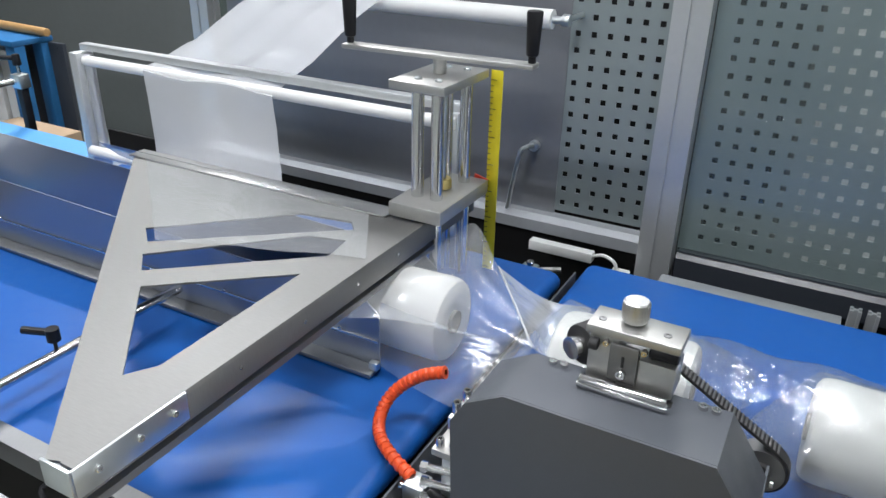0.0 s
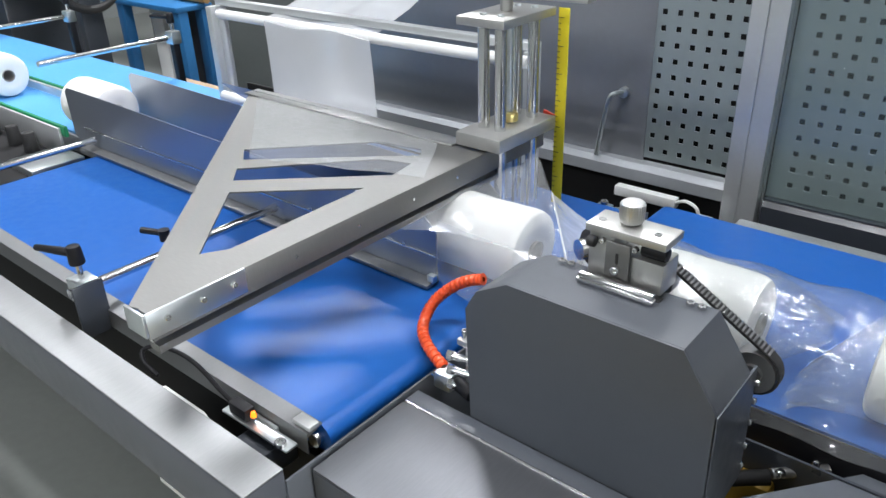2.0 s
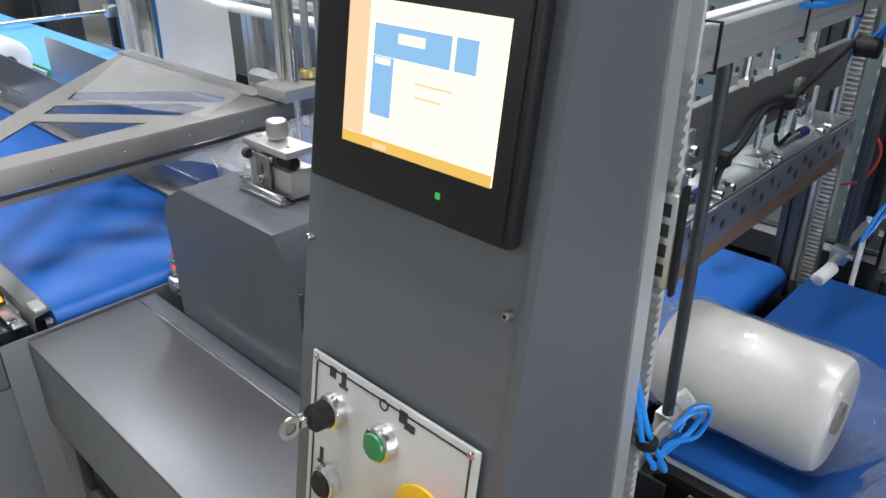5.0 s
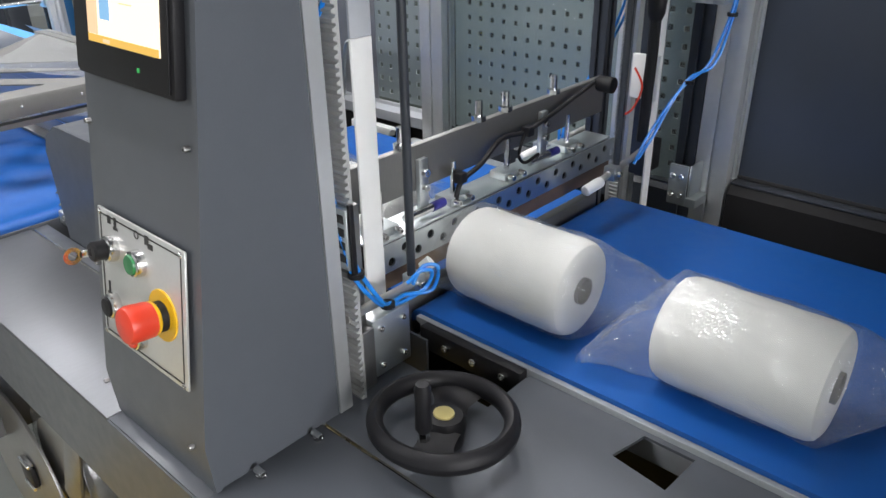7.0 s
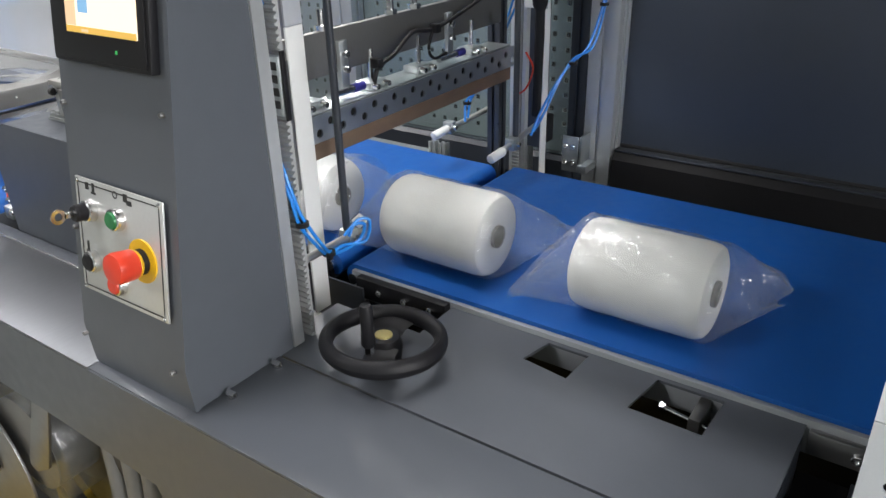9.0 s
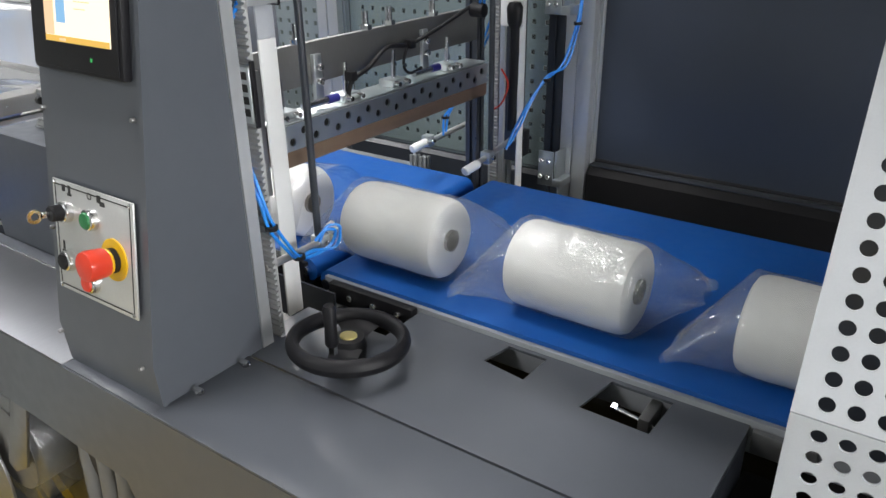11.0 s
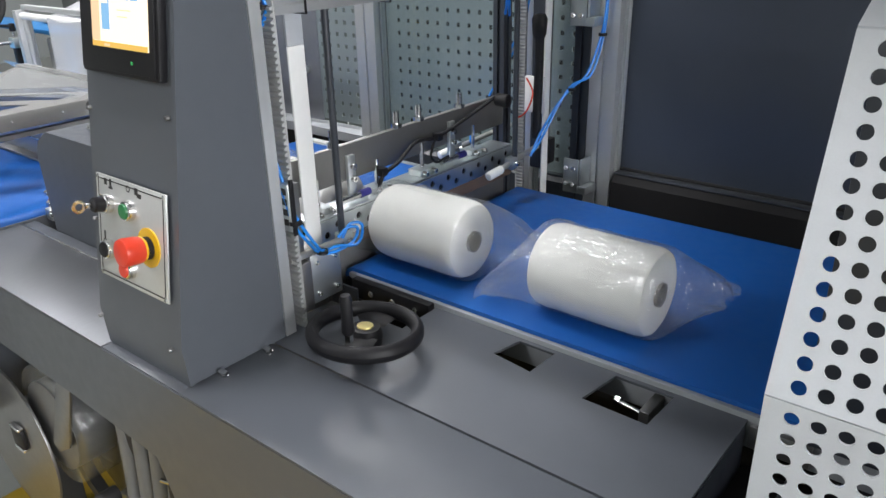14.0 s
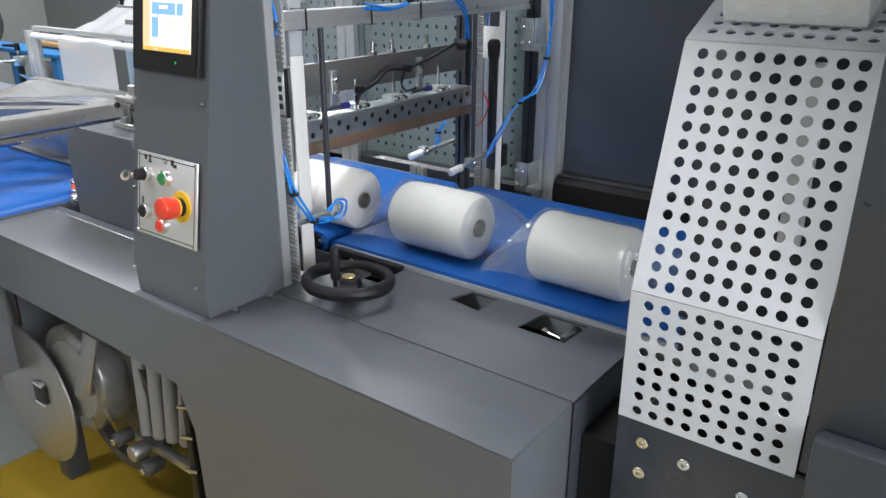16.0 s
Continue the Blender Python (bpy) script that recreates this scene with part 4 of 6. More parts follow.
# toothed belt round two pulleys beside the box
drv = thing("toothed_drive", (-0.5, 0.30, 0.95), "black toothed belt running over two steel pulleys", "belt drive")
pa, pb, pr = Vector((-0.570, 0.315, 1.062)), Vector((-0.440, 0.315, 0.985)), 0.030
for p in (pa, pb):
    part("pulley", join(cyl(p + Vector((0, -0.012, 0)), p + Vector((0, 0.012, 0)), pr - 0.004, 28), cyl(p + Vector((0, -0.018, 0)), p + Vector((0, -0.012, 0)), 0.012, 20)), DARKZ, drv)
nrm = (pb - pa).normalized()
base_a = math.atan2(nrm.z, nrm.x)
loop = []
for k in range(13):
    a = base_a + math.pi / 2 - math.pi * k / 12
    loop.append((pb.x + pr * math.cos(a), pb.z + pr * math.sin(a)))
for k in range(13):
    a = base_a - math.pi / 2 - math.pi * k / 12
    loop.append((pa.x + pr * math.cos(a), pa.z + pr * math.sin(a)))
bmb = bmesh.new()
ring_o = []
for (x, z) in loop:
    row = []
    for y, s in ((0.306, 1.0), (0.322, 1.0), (0.322, 0.9), (0.306, 0.9)):
        c = pb if (Vector((x, 0, z)) - Vector((pb.x, 0, pb.z))).length < pr + 0.002 else pa
        row.append(bmb.verts.new((c.x + (x - c.x) * s, y, c.z + (z - c.z) * s)))
    ring_o.append(row)
for i in range(len(ring_o)):
    a, b = ring_o[i], ring_o[(i + 1) % len(ring_o)]
    for j in range(4):
        bmb.faces.new((a[j], b[j], b[(j + 1) % 4], a[(j + 1) % 4]))
tb = part("toothed_belt", bmb, RUBBER, drv)
up = Vector((-nrm.z, 0, nrm.x))
for k in range(28):
    p = pa.lerp(pb, (k + 0.5) / 28) + up * (pr + 0.0004)
    part("tooth", bx(-0.0012, 0.0012, -0.0090, 0.0070, 0, 0.0012, 0.0003, Matrix.Translation(p) @ Matrix.Rotation(-base_a, 4, "Y")), DARKZ, tb)
part("idler", cyl((-0.648, 0.29, 1.085), (-0.628, 0.325, 1.085), 0.024, 22, None, 0.003), RUBBER, drv)
part("idler_hub", cyl((-0.655, 0.278, 1.085), (-0.632, 0.318, 1.085), 0.013, 18), CHROME, drv)

# orange articulated hose with its valve
hose = thing("coolant_hose", (-0.80, 0.21, D), "orange articulated air hose bending up from a brass valve", "hose")
hp = smooth_points([(-0.822, 0.214, 0.874), (-0.862, 0.232, 0.876), (-0.895, 0.254, 0.880), (-0.909, 0.276, 0.890), (-0.909, 0.298, 0.908), (-0.893, 0.314, 0.928), (-0.866, 0.322, 0.948), (-0.836, 0.326, 0.960)], 4)
for i in range(len(hp) - 1):
    p, q = hp[i], hp[i + 1]
    m = Matrix.Translation(p) @ (q - p).to_track_quat("Z", "Y").to_matrix().to_4x4()
    part("segment", lathe([(0.005, -0.002), (0.0085, 0.001), (0.0092, 0.006), (0.007, (q - p).length), (0.004, (q - p).length + 0.001)], 12, m), ORANGE, hose)
part("valve", bx(-0.826, -0.796, 0.195, 0.227, D - 0.001, D + 0.026, 0.004), ZINC, hose)
part("fitting", cyl((-0.792, 0.206, D + 0.016), (-0.756, 0.196, D + 0.016), 0.010, 14, None, 0.002), BLACK, hose)
part("screw", bolt((-0.826, 0.206, D + 0.012), (-1, 0, 0), 0.006, 0.008), CHROME, hose)
noz = thing("nozzle_block", (-0.75, 0.30, 0.86), "small steel manifold with screws beside the drive box", "manifold")
part("block", bx(-0.792, -0.756, 0.25, 0.31, 0.93, 0.955, 0.002), ZINC, noz)
for x, y in ((-0.785, 0.262), (-0.785, 0.290), (-0.765, 0.300)):
    part("screw", bolt((x, y, 0.955), (0, 0, 1), 0.006, 0.018), CHROME, noz)
part("stand", bx(-0.785, -0.762, 0.262, 0.30, 0.846, 0.929, 0.002), ZINC, noz)
part("plate", bx(-0.790, -0.7545, 0.205, 0.249, 0.930, 0.940, 0.002), BLOCK, noz)
for x, y, z in ((-0.782, 0.214, 0.940), (-0.764, 0.236, 0.940), (-0.764, 0.214, 0.940)):
    part("screw", bolt((x, y, z), (0, 0, 1), 0.0055, 0.012), CHROME, noz)
for z in (0.868, 0.892, 0.916):
    part("side_screw", join(cyl((-0.7545, 0.205, z), (-0.790, 0.198, z), 0.005, 12), cyl((-0.790, 0.198, z), (-0.798, 0.1965, z), 0.0075, 6)), CHROME, noz)
part("leg", bx(-0.776, -0.7545, 0.206, 0.228, 0.851, 0.929, 0.002), ZINC, noz)
gear = thing("yellow_mount", (-0.40, 0.36, 0.70), "yellow cast mount with a black motor under the middle belt", "motor mount")
part("casting", bx(-0.48, -0.40, 0.335, 0.385, 0.715, 0.80, 0.010), MUSTARD, gear)
part("motor", cyl((-0.415, 0.27, 0.765), (-0.415, 0.334, 0.765), 0.020, 24, None, 0.004), BLACK, gear)
part("guard_shaft", cyl((-0.47, 0.298, 0.81), (-0.405, 0.340, 0.82), 0.010, 14), DARK, gear)
inner = thing("inner_deck", (-0.3, 0.3, 0.75), "dark grey inner plate between the box and the cabinet", "deck")
part("sheet", prism([(-0.424, 0.180), (-0.2105, 0.180), (-0.2105, 0.388), (-0.315, 0.388), (-0.424, 0.250)], "z", 0.838, 0.842), GREY, inner)
part("front_lip", bx(-0.50, -0.14, 0.397, 0.4005, 0.775, 0.867, 0.001), BLACK, inner)
clampr = part("clamp_shaft", cyl((-0.405, 0.345, 0.822), (-0.352, 0.395, 0.822), 0.007, 12), DARKZ, inner)
part("clamp_screw", join(bolt((-0.395, 0.352, 0.824), (-0.3, -1, 0.2), 0.006, 0.010), bolt((-0.365, 0.382, 0.829), (0, 0, 1), 0.005, 0.008)), CHROME, clampr)

wheel = thing("roller_stand", (-0.252, 0.20, 0.842), "pale post topped by a black ring roller beside the cabinet", "roller stand")
WP = Matrix.Translation((-0.252, 0.20, 1.052)) @ Matrix.Rotation(radians(12), 4, "Y")
part("post", cyl((-0.252, 0.20, 0.842), (-0.252, 0.20, 1.046), 0.020, 20, None, 0.002), RAILM, wheel)
part("ring", lathe([(0.015, 0.0), (0.026, 0.0), (0.028, 0.003), (0.028, 0.012), (0.026, 0.015), (0.015, 0.015), (0.015, 0.0)], 32, WP), BLACK, wheel)
part("hub", lathe([(0.0001, 0.004), (0.006, 0.004), (0.008, 0.010), (0.0145, 0.011), (0.0145, 0.0), (0.0001, 0.0)], 24, WP), RAILM, wheel)
part("brace", prism([(-0.300, 0.842), (-0.270, 0.842), (-0.226, 1.00), (-0.232, 1.02)], "y", 0.181, 0.1795), RAILM, wheel)

# ---------------------------------------------------------------- control cabinet
LEAN = 9.0


def front_y(z):
    return 0.0045 + (z - 0.964) * math.tan(radians(LEAN))


def face(x, z, out=0.0):
    """Pose on the cabinet's leaning front: x along it, z up it, out towards the operator."""
    return Matrix.Translation((x, front_y(z), z)) @ Matrix.Rotation(radians(-LEAN), 4, "X") @ Matrix.Translation((0, -out, 0))


cab = thing("control_cabinet", (-0.1, 0.08, D), "tall tapered grey control cabinet standing on the front cover", "control cabinet")
ZT = 1.75
part("body", prism([(0.003, D), (0.168, D), (0.168, ZT), (front_y(ZT) + 0.003, ZT), (front_y(0.912) + 0.003, 0.912)], "x", -0.2080, -0.0010), GREYD, cab)
part("front_sheet", prism([(-0.0005, D - 0.003), (0.0025, D - 0.001), (front_y(0.912) + 0.0025, 0.912), (front_y(ZT) + 0.0025, ZT), (front_y(ZT) - 0.0005, ZT), (front_y(0.912) - 0.0005, 0.912)], "x", -0.210, -0.004), GREY, cab)
part("side_sheet", prism([(0.004, D - 0.001), (0.172, D - 0.001), (0.172, ZT), (front_y(ZT) + 0.004, ZT), (front_y(0.912) + 0.004, 0.912)], "x", -0.0005, 0.002), GREY, cab)
part("side_flange", prism([(-0.0015, D - 0.003), (0.006, D - 0.001), (front_y(0.912) + 0.006, 0.912), (front_y(ZT) + 0.006, ZT), (front_y(ZT) - 0.0015, ZT), (front_y(0.912) - 0.0015, 0.912)], "x", -0.0035, 0.0045), GREY, cab)
for x, z in ((-0.012, 1.2185), (-0.018, 0.905), (-0.204, 1.208), (-0.204, 0.90), (-0.204, 1.05)):
    part("screw", bolt(face(x, z, 0.0005).translation, (0, -1, 0.1), 0.003, 0.006), DARKZ, cab)
for x, y in ((0.006, 0.045), (0.006, 0.125)):
    part("bolt", join(bolt((x + 0.004, y, D + 0.004), (1, 0, 0), 0.005, 0.014), bolt((x + 0.012, y, D), (0, 0, 1), 0.006, 0.004)), CHROME, cab)
# screen unit
hmi = thing("operator_panel", face(-0.113, 1.36).translation, "black operator panel with a lit yellow touch screen", "touch panel")
part("bezel", bx(-0.082, 0.102, -0.0125, 0.0, -0.097, 0.092, 0.003, face(-0.113, 1.356, 0.0006)), BLACK, hmi)
part("bezel_face", bx(-0.077, 0.097, -0.0150, -0.0127, -0.092, 0.088, 0.001, face(-0.113, 1.356, 0.0006)), BLACK, hmi)
scr = part("screen", bx(-0.043, 0.086, -0.0165, -0.0152, -0.053, 0.039, 0, face(-0.113, 1.347, 0.0006)), SCREEN, hmi)
part("footer", bx(-0.043, 0.086, -0.0175, -0.0167, -0.053, -0.046, 0, face(-0.113, 1.347, 0.0006)), SCREENY, scr)
for x0, x1, z0, z1 in ((-0.018, 0.046, 0.006, 0.025), (-0.018, 0.000, -0.031, 0.0055), (0.050, 0.066, 0.006, 0.025)):
    part("button", bx(x0, x1, -0.0175, -0.0167, z0, z1, 0, face(-0.113, 1.347, 0.0006)), SCREENB, scr)
part("label_bar", bx(0.004, 0.026, -0.0185, -0.0177, 0.015, 0.021, 0, face(-0.113, 1.347, 0.0006)), SCREENW, scr)
part("label_bar", bx(-0.015, -0.002, -0.0185, -0.0177, 0.001, 0.005, 0, face(-0.113, 1.347, 0.0006)), SCREENW, scr)
part("side_band", bx(-0.043, -0.024, -0.0175, -0.0167, -0.0455, 0.039, 0, face(-0.113, 1.347, 0.0006)), SCREENP, scr)
part("footer_bar", bx(-0.012, 0.000, -0.0185, -0.0177, -0.0515, -0.0485, 0, face(-0.113, 1.347, 0.0006)), SCREENP, scr)
for z_, w_ in ((-0.006, 0.030), (-0.014, 0.022)):
    part("text_bar", bx(0.020, 0.020 + w_, -0.0175, -0.0167, z_ - 0.0006, z_ + 0.0006, 0, face(-0.113, 1.347, 0.0006)), SCREENP, scr)
part("power_led", bx(-0.0018, 0.0018, -0.0158, -0.0152, -0.002, 0.002, 0, face(-0.067, 1.279, 0.0006)), LEDG, hmi)
# button plate
CX, CZ = -0.1015, 1.0465
bp = thing("button_plate", face(CX, CZ).translation, "etched aluminium plate with push buttons, key switch and emergency stop", "button panel")
part("plate", bx(-0.0870, 0.0870, -0.003, 0.0, -0.0752, 0.0752, 0.001, face(CX, CZ, 0.004)), PLATE, bp)
for z in (-0.069, 0.069):
    part("border_line", bx(-0.081, 0.081, -0.0036, -0.0031, z - 0.0008, z + 0.0008, 0, face(CX, CZ, 0.004)), INK, bp)
for x in (-0.0805, 0.0805):
    part("border_line", bx(x - 0.0008, x + 0.0008, -0.0036, -0.0031, -0.0675, 0.0675, 0, face(CX, CZ, 0.004)), INK, bp)
for x in (-0.081, 0.081):
    for z in (-0.070, 0.070):
        part("corner_screw", bolt(face(CX + x, CZ + z, 0.007).translation, (0, -1, 0), 0.003, 0.002), CHROME, bp)


def turned(x, z, out, profile, n=28):
    """Turned shape standing out of the plate."""
    return lathe(profile, n, face(x, z, out) @ Matrix.Rotation(radians(90), 4, "X"))


RING = [(0.0145, 0.0), (0.0145, 0.004), (0.0135, 0.009), (0.0115, 0.010), (0.0110, 0.006), (0.0001, 0.006)]
CAP = [(0.0108, 0.006), (0.0108, 0.011), (0.0098, 0.0125), (0.0001, 0.013)]
for x, z, m_, nm in ((-0.101, 1.083, GREEN, "green_button"), (-0.158, 1.016, BLACK, "black_button"), (-0.106, 0.999, RED, "red_button")):
    b_ = part(nm, turned(x, z, 0.007, CAP), m_, bp)
    part("ring", turned(x, z, 0.007, RING), CHROME, b_)
key = part("key_switch", turned(-0.157, 1.082, 0.007, [(0.0108, 0.006), (0.0108, 0.022), (0.009, 0.024), (0.0001, 0.024)]), BLACK, bp)
part("ring", turned(-0.157, 1.082, 0.007, RING), CHROME, key)
part("key", join(bx(-0.001, 0.001, -0.036, -0.022, -0.004, 0.004, 0.0004, face(-0.157, 1.082, 0.007)), lathe([(0.005, -0.001), (0.0095, -0.001), (0.0095, 0.001), (0.005, 0.001)], 20, face(-0.157, 1.082, 0.050) @ Matrix.Rotation(radians(90), 4, "Y"))), CHROME, key)
es = part("emergency_stop", turned(-0.057, 1.041, 0.007, [(0.016, 0.010), (0.017, 0.013), (0.0185, 0.016), (0.0195, 0.036), (0.018, 0.041), (0.012, 0.043), (0.0001, 0.0435)]), RED, bp, "red mushroom head")
part("yellow_disc", turned(-0.057, 1.041, 0.007, [(0.0275, 0.0), (0.0275, 0.0016), (0.027, 0.002), (0.0001, 0.002)]), YELLOW, es)
part("collar", turned(-0.057, 1.041, 0.007, [(0.016, 0.002), (0.016, 0.010), (0.0001, 0.010)]), BLACK, es)
part("yellow_ring", turned(-0.057, 1.041, 0.007, [(0.0165, 0.010), (0.0180, 0.013), (0.0172, 0.0145), (0.0001, 0.0145)]), YELLOW, es)
# pictograms
for x, z, w, h in ((-0.176, 1.106, 0.007, 0.009), (-0.163, 1.106, 0.005, 0.011), (-0.163, 1.099, 0.010, 0.003), (-0.184, 1.028, 0.004, 0.012), (-0.184, 1.020, 0.009, 0.003), (-0.098, 1.106, 0.008, 0.010), (-0.091, 1.101, 0.010, 0.006), (-0.122, 1.017, 0.012, 0.003), (-0.104, 1.017, 0.008, 0.002)):
    part("mark", bx(-w / 2, w / 2, -0.0036, -0.0031, -h / 2, h / 2, 0, face(x + 0.0135, z + 0.006, 0.004)), INK, bp)
part("power_sign", turned(-0.1045, 1.112, 0.0074, [(0.0032, 0), (0.0048, 0), (0.0048, 0.0003), (0.0032, 0.0003)]), INK, bp)

# ---------------------------------------------------------------- sealing gantry
gan = thing("sealing_gantry", (-0.03, 0.6, 0.8), "aluminium gantry frame carrying the film sealing jaw", "machine frame")
part("front_post", prism([(-0.0025, 0.174), (-0.0025, 0.196), (-0.030, 0.196), (-0.030, 0.174)], "z", 0.80, 2.0), ALU, gan)
part("post_edge", prism([(-0.002, 0.1725), (0.0045, 0.1725), (0.0045, 0.1915), (-0.002, 0.1915)], "z", D, 2.0), ALU, gan)
rk = part("rack", bx(-0.036, 0.003, 0.2125, 0.217, 0.70, 1.80, 0.001), RACK, gan)
for k in range(58):
    z_ = 0.83 + k * 0.0088
    part("rack_tooth", prism([(0.2125, z_), (0.2075, z_ + 0.0016), (0.2075, z_ + 0.0042), (0.2125, z_ + 0.0062)], "x", -0.036, 0.003), RACK, rk)
part("cross_beam", profile_bar((-0.055, 0.198, 1.322), "y", 0.98, 0.036, 0.032), ALU, gan)
part("upper_beam", profile_bar((-0.055, 0.198, 1.40), "y", 0.98, 0.036, 0.032), ALU, gan)
part("rear_post", profile_bar((-0.030, 1.10, 0.72), "z", 1.3, 0.040, 0.045), GREYD, gan)
part("rear_post", profile_bar((-0.16, 1.06, 0.72), "z", 1.3, 0.04, 0.045), ALU, gan)
part("rear_post", profile_bar((-0.16, 0.96, 0.70), "z", 1.3, 0.03, 0.03), GREYD, gan)
rk = part("rear_rack", bx(-0.121, -0.101, 1.005, 1.010, 0.72, 1.8, 0.001), RACK, gan)
for k in range(70):
    z_ = 0.80 + k * 0.0078
    part("rack_tooth", prism([(1.005, z_), (1.002, z_ + 0.0016), (1.002, z_ + 0.0036), (1.005, z_ + 0.0054)], "x", -0.120, -0.102), RACK, rk)
part("rear_strip", bx(-0.037, -0.033, 0.977, 1.001, 0.72, 1.8, 0.001), WHITEP, gan)
part("front_strip", bx(-0.0715, -0.0675, 0.291, 0.324, 0.822, 1.268, 0.001), WHITEP, gan, "white drive strip")
# grey on the strip's upper part stands for the haze over it
part("front_strip", bx(-0.0715, -0.0675, 0.291, 0.324, 1.2685, 1.9, 0.001), GUARD, gan, "same drive strip, greyed for the haze higher up")
part("rod", cyl((-0.030, 0.336, 0.955), (-0.030, 0.336, 1.322), 0.006, 12), GREYD, gan)
part("rod", cyl((-0.030, 0.858, 0.94), (-0.030, 0.858, 1.6), 0.006, 12), GREYD, gan)
for z in (0.836, 1.220):
    ang_ = part("angle_bracket", join(bx(-0.014, 0.024, 1.045, 1.050, z, z + 0.082, 0.001), bx(0.024, 0.046, 1.045, 1.098, z, z + 0.018, 0.001), bx(0.0245, 0.030, 1.0505, 1.098, z + 0.0185, z + 0.082, 0.001)), ZINC, gan)
    for dx in (-0.005, 0.013):
        for dz in (0.022, 0.060):
            part("screw", bolt((dx, 1.045, z + dz), (0, -1, 0), 0.006, 0.006), CHROME, ang_)
part("black_block", bx(-0.06, -0.03, 1.0, 1.03, 0.91, 0.97, 0.003), BLACK, gan)
part("dark_bar", bx(-0.075, -0.04, 0.99, 1.02, 0.9, 1.9, 0.002), GREYD, gan)
# hose rods with clamps
def hose_rod(name, p, q, clamp, n_label):
    a = thing(name, p, n_label, "rod", "air nozzles")
    part("rod", cyl(p, q, 0.006, 12), BLOCK, a)
    part("clamp", bx(clamp[0] - 0.011, clamp[0] + 0.011, clamp[1] - 0.011, clamp[1] + 0.011, clamp[2] - 0.013, clamp[2] + 0.012, 0.002), ZINC, a)
    part("screw", bolt((clamp[0] + 0.011, clamp[1], clamp[2]), (1, 0, 0), 0.005, 0.008), CHROME, a)
    return a
hr = hose_rod("air_nozzle", (-0.012, 0.205, 0.962), (-0.03, 0.365, 0.948), (-0.03, 0.340, 0.950), "bright rod with clamp holding a blue air hose")
part("tip", cyl((-0.03, 0.358, 0.962), (-0.022, 0.366, 0.972), 0.009, 14), WHITEP, hr)
hr = hose_rod("air_nozzle", (-0.030, 0.79, 0.948), (-0.030, 0.95, 0.966), (-0.030, 0.845, 0.954), "air nozzle with white tip on a bright rod")
part("tip", cyl((-0.024, 0.800, 0.952), (-0.030, 0.758, 0.945), 0.0095, 16, None, 0.003), WHITEP, hr, "white plastic tip")
hr = hose_rod("air_nozzle", (-0.20, 0.86, 0.952), (-0.17, 1.05, 0.975), (-0.205, 0.875, 0.954), "air nozzle with white tip on a bright rod")
part("tip", cyl((-0.203, 0.866, 0.952), (-0.213, 0.824, 0.944), 0.0095, 16, None, 0.003), WHITEP, hr, "white plastic tip")


def air_hose(pts, label="blue coiled air hose with black cable ties", r=0.0028):
    ob = thing("air_hose", pts[0], label, "hose", "air hoses")
    part("hose", tube(pts, r, 8), BLUEH, ob)
    part("hose", tube([(p[0] + 0.004 + 0.004 * math.sin(1.9 * n_), p[1] + 0.005, p[2] + 0.003 + 0.006 * math.sin(2.3 * n_ + 1)) for n_, p in enumerate(pts)], r, 8), BLUEH, ob)
    i = len(pts) // 2
    for k in (i, max(i - 2, 1)):
        p = Vector(pts[k])
        part("tie", lathe([(0.0045, -0.003), (0.0095, -0.003), (0.0095, 0.003), (0.0045, 0.003)], 12, Matrix.Translation(p + Vector((0.002, 0.003, 0.001)))), BLACK, ob)


air_hose([(-0.03, 0.2, 1.40), (-0.016, 0.205, 1.335), (-0.028, 0.202, 1.30), (-0.045, 0.200, 1.26), (-0.05, 0.200, 1.20)], r=0.0026)
air_hose([(-0.040, 0.200, 1.15), (-0.020, 0.199, 1.11), (0.002, 0.199, 1.07), (0.010, 0.203, 1.03), (0.012, 0.228, 0.99), (-0.004, 0.262, 0.958), (-0.010, 0.30, 0.945), (-0.004, 0.335, 0.952), (0.002, 0.342, 0.975), (-0.004, 0.326, 0.980), (-0.012, 0.310, 0.966)], r=0.0026)
air_hose([(-0.020, 0.905, 0.955), (-0.012, 0.93, 1.0), (0.004, 0.965, 1.055), (0.018, 1.0, 1.09), (0.035, 1.045, 1.12), (0.048, 1.075, 1.20), (0.052, 1.085, 1.27), (0.048, 1.08, 1.36), (0.02, 1.07, 1.42), (-0.02, 1.06, 1.46)])
air_hose([(-0.18, 0.90, 0.962), (-0.185, 0.91, 1.0), (-0.175, 0.92, 1.02), (-0.165, 0.95, 1.06), (-0.14, 1.03, 1.20), (-0.12, 1.045, 1.34), (-0.11, 1.05, 1.5)], r=0.0026)
air_hose([(-0.015, 0.44, 1.352), (-0.013, 0.52, 1.346), (-0.012, 0.58, 1.360), (-0.013, 0.64, 1.372), (-0.012, 0.72, 1.366), (-0.012, 0.77, 1.345), (-0.03, 0.82, 1.30), (-0.06, 0.86, 1.26)])
for y in (0.29, 0.47, 0.63):
    solid("cable_tie", lathe([(0.026, -0.002), (0.0275, -0.002), (0.0275, 0.002), (0.026, 0.002)], 4, Matrix.Translation((-0.037, y, 1.338)) @ Matrix.Rotation(radians(90), 4, "X") @ Matrix.Rotation(radians(45), 4, "Z")), BLACK, "black cable tie round the cross beam", "cable tie", group="cable ties")
chain = thing("cable_chain", (-0.02, 0.93, 1.0), "black drooping cable loop beside the rear rack", "cable")
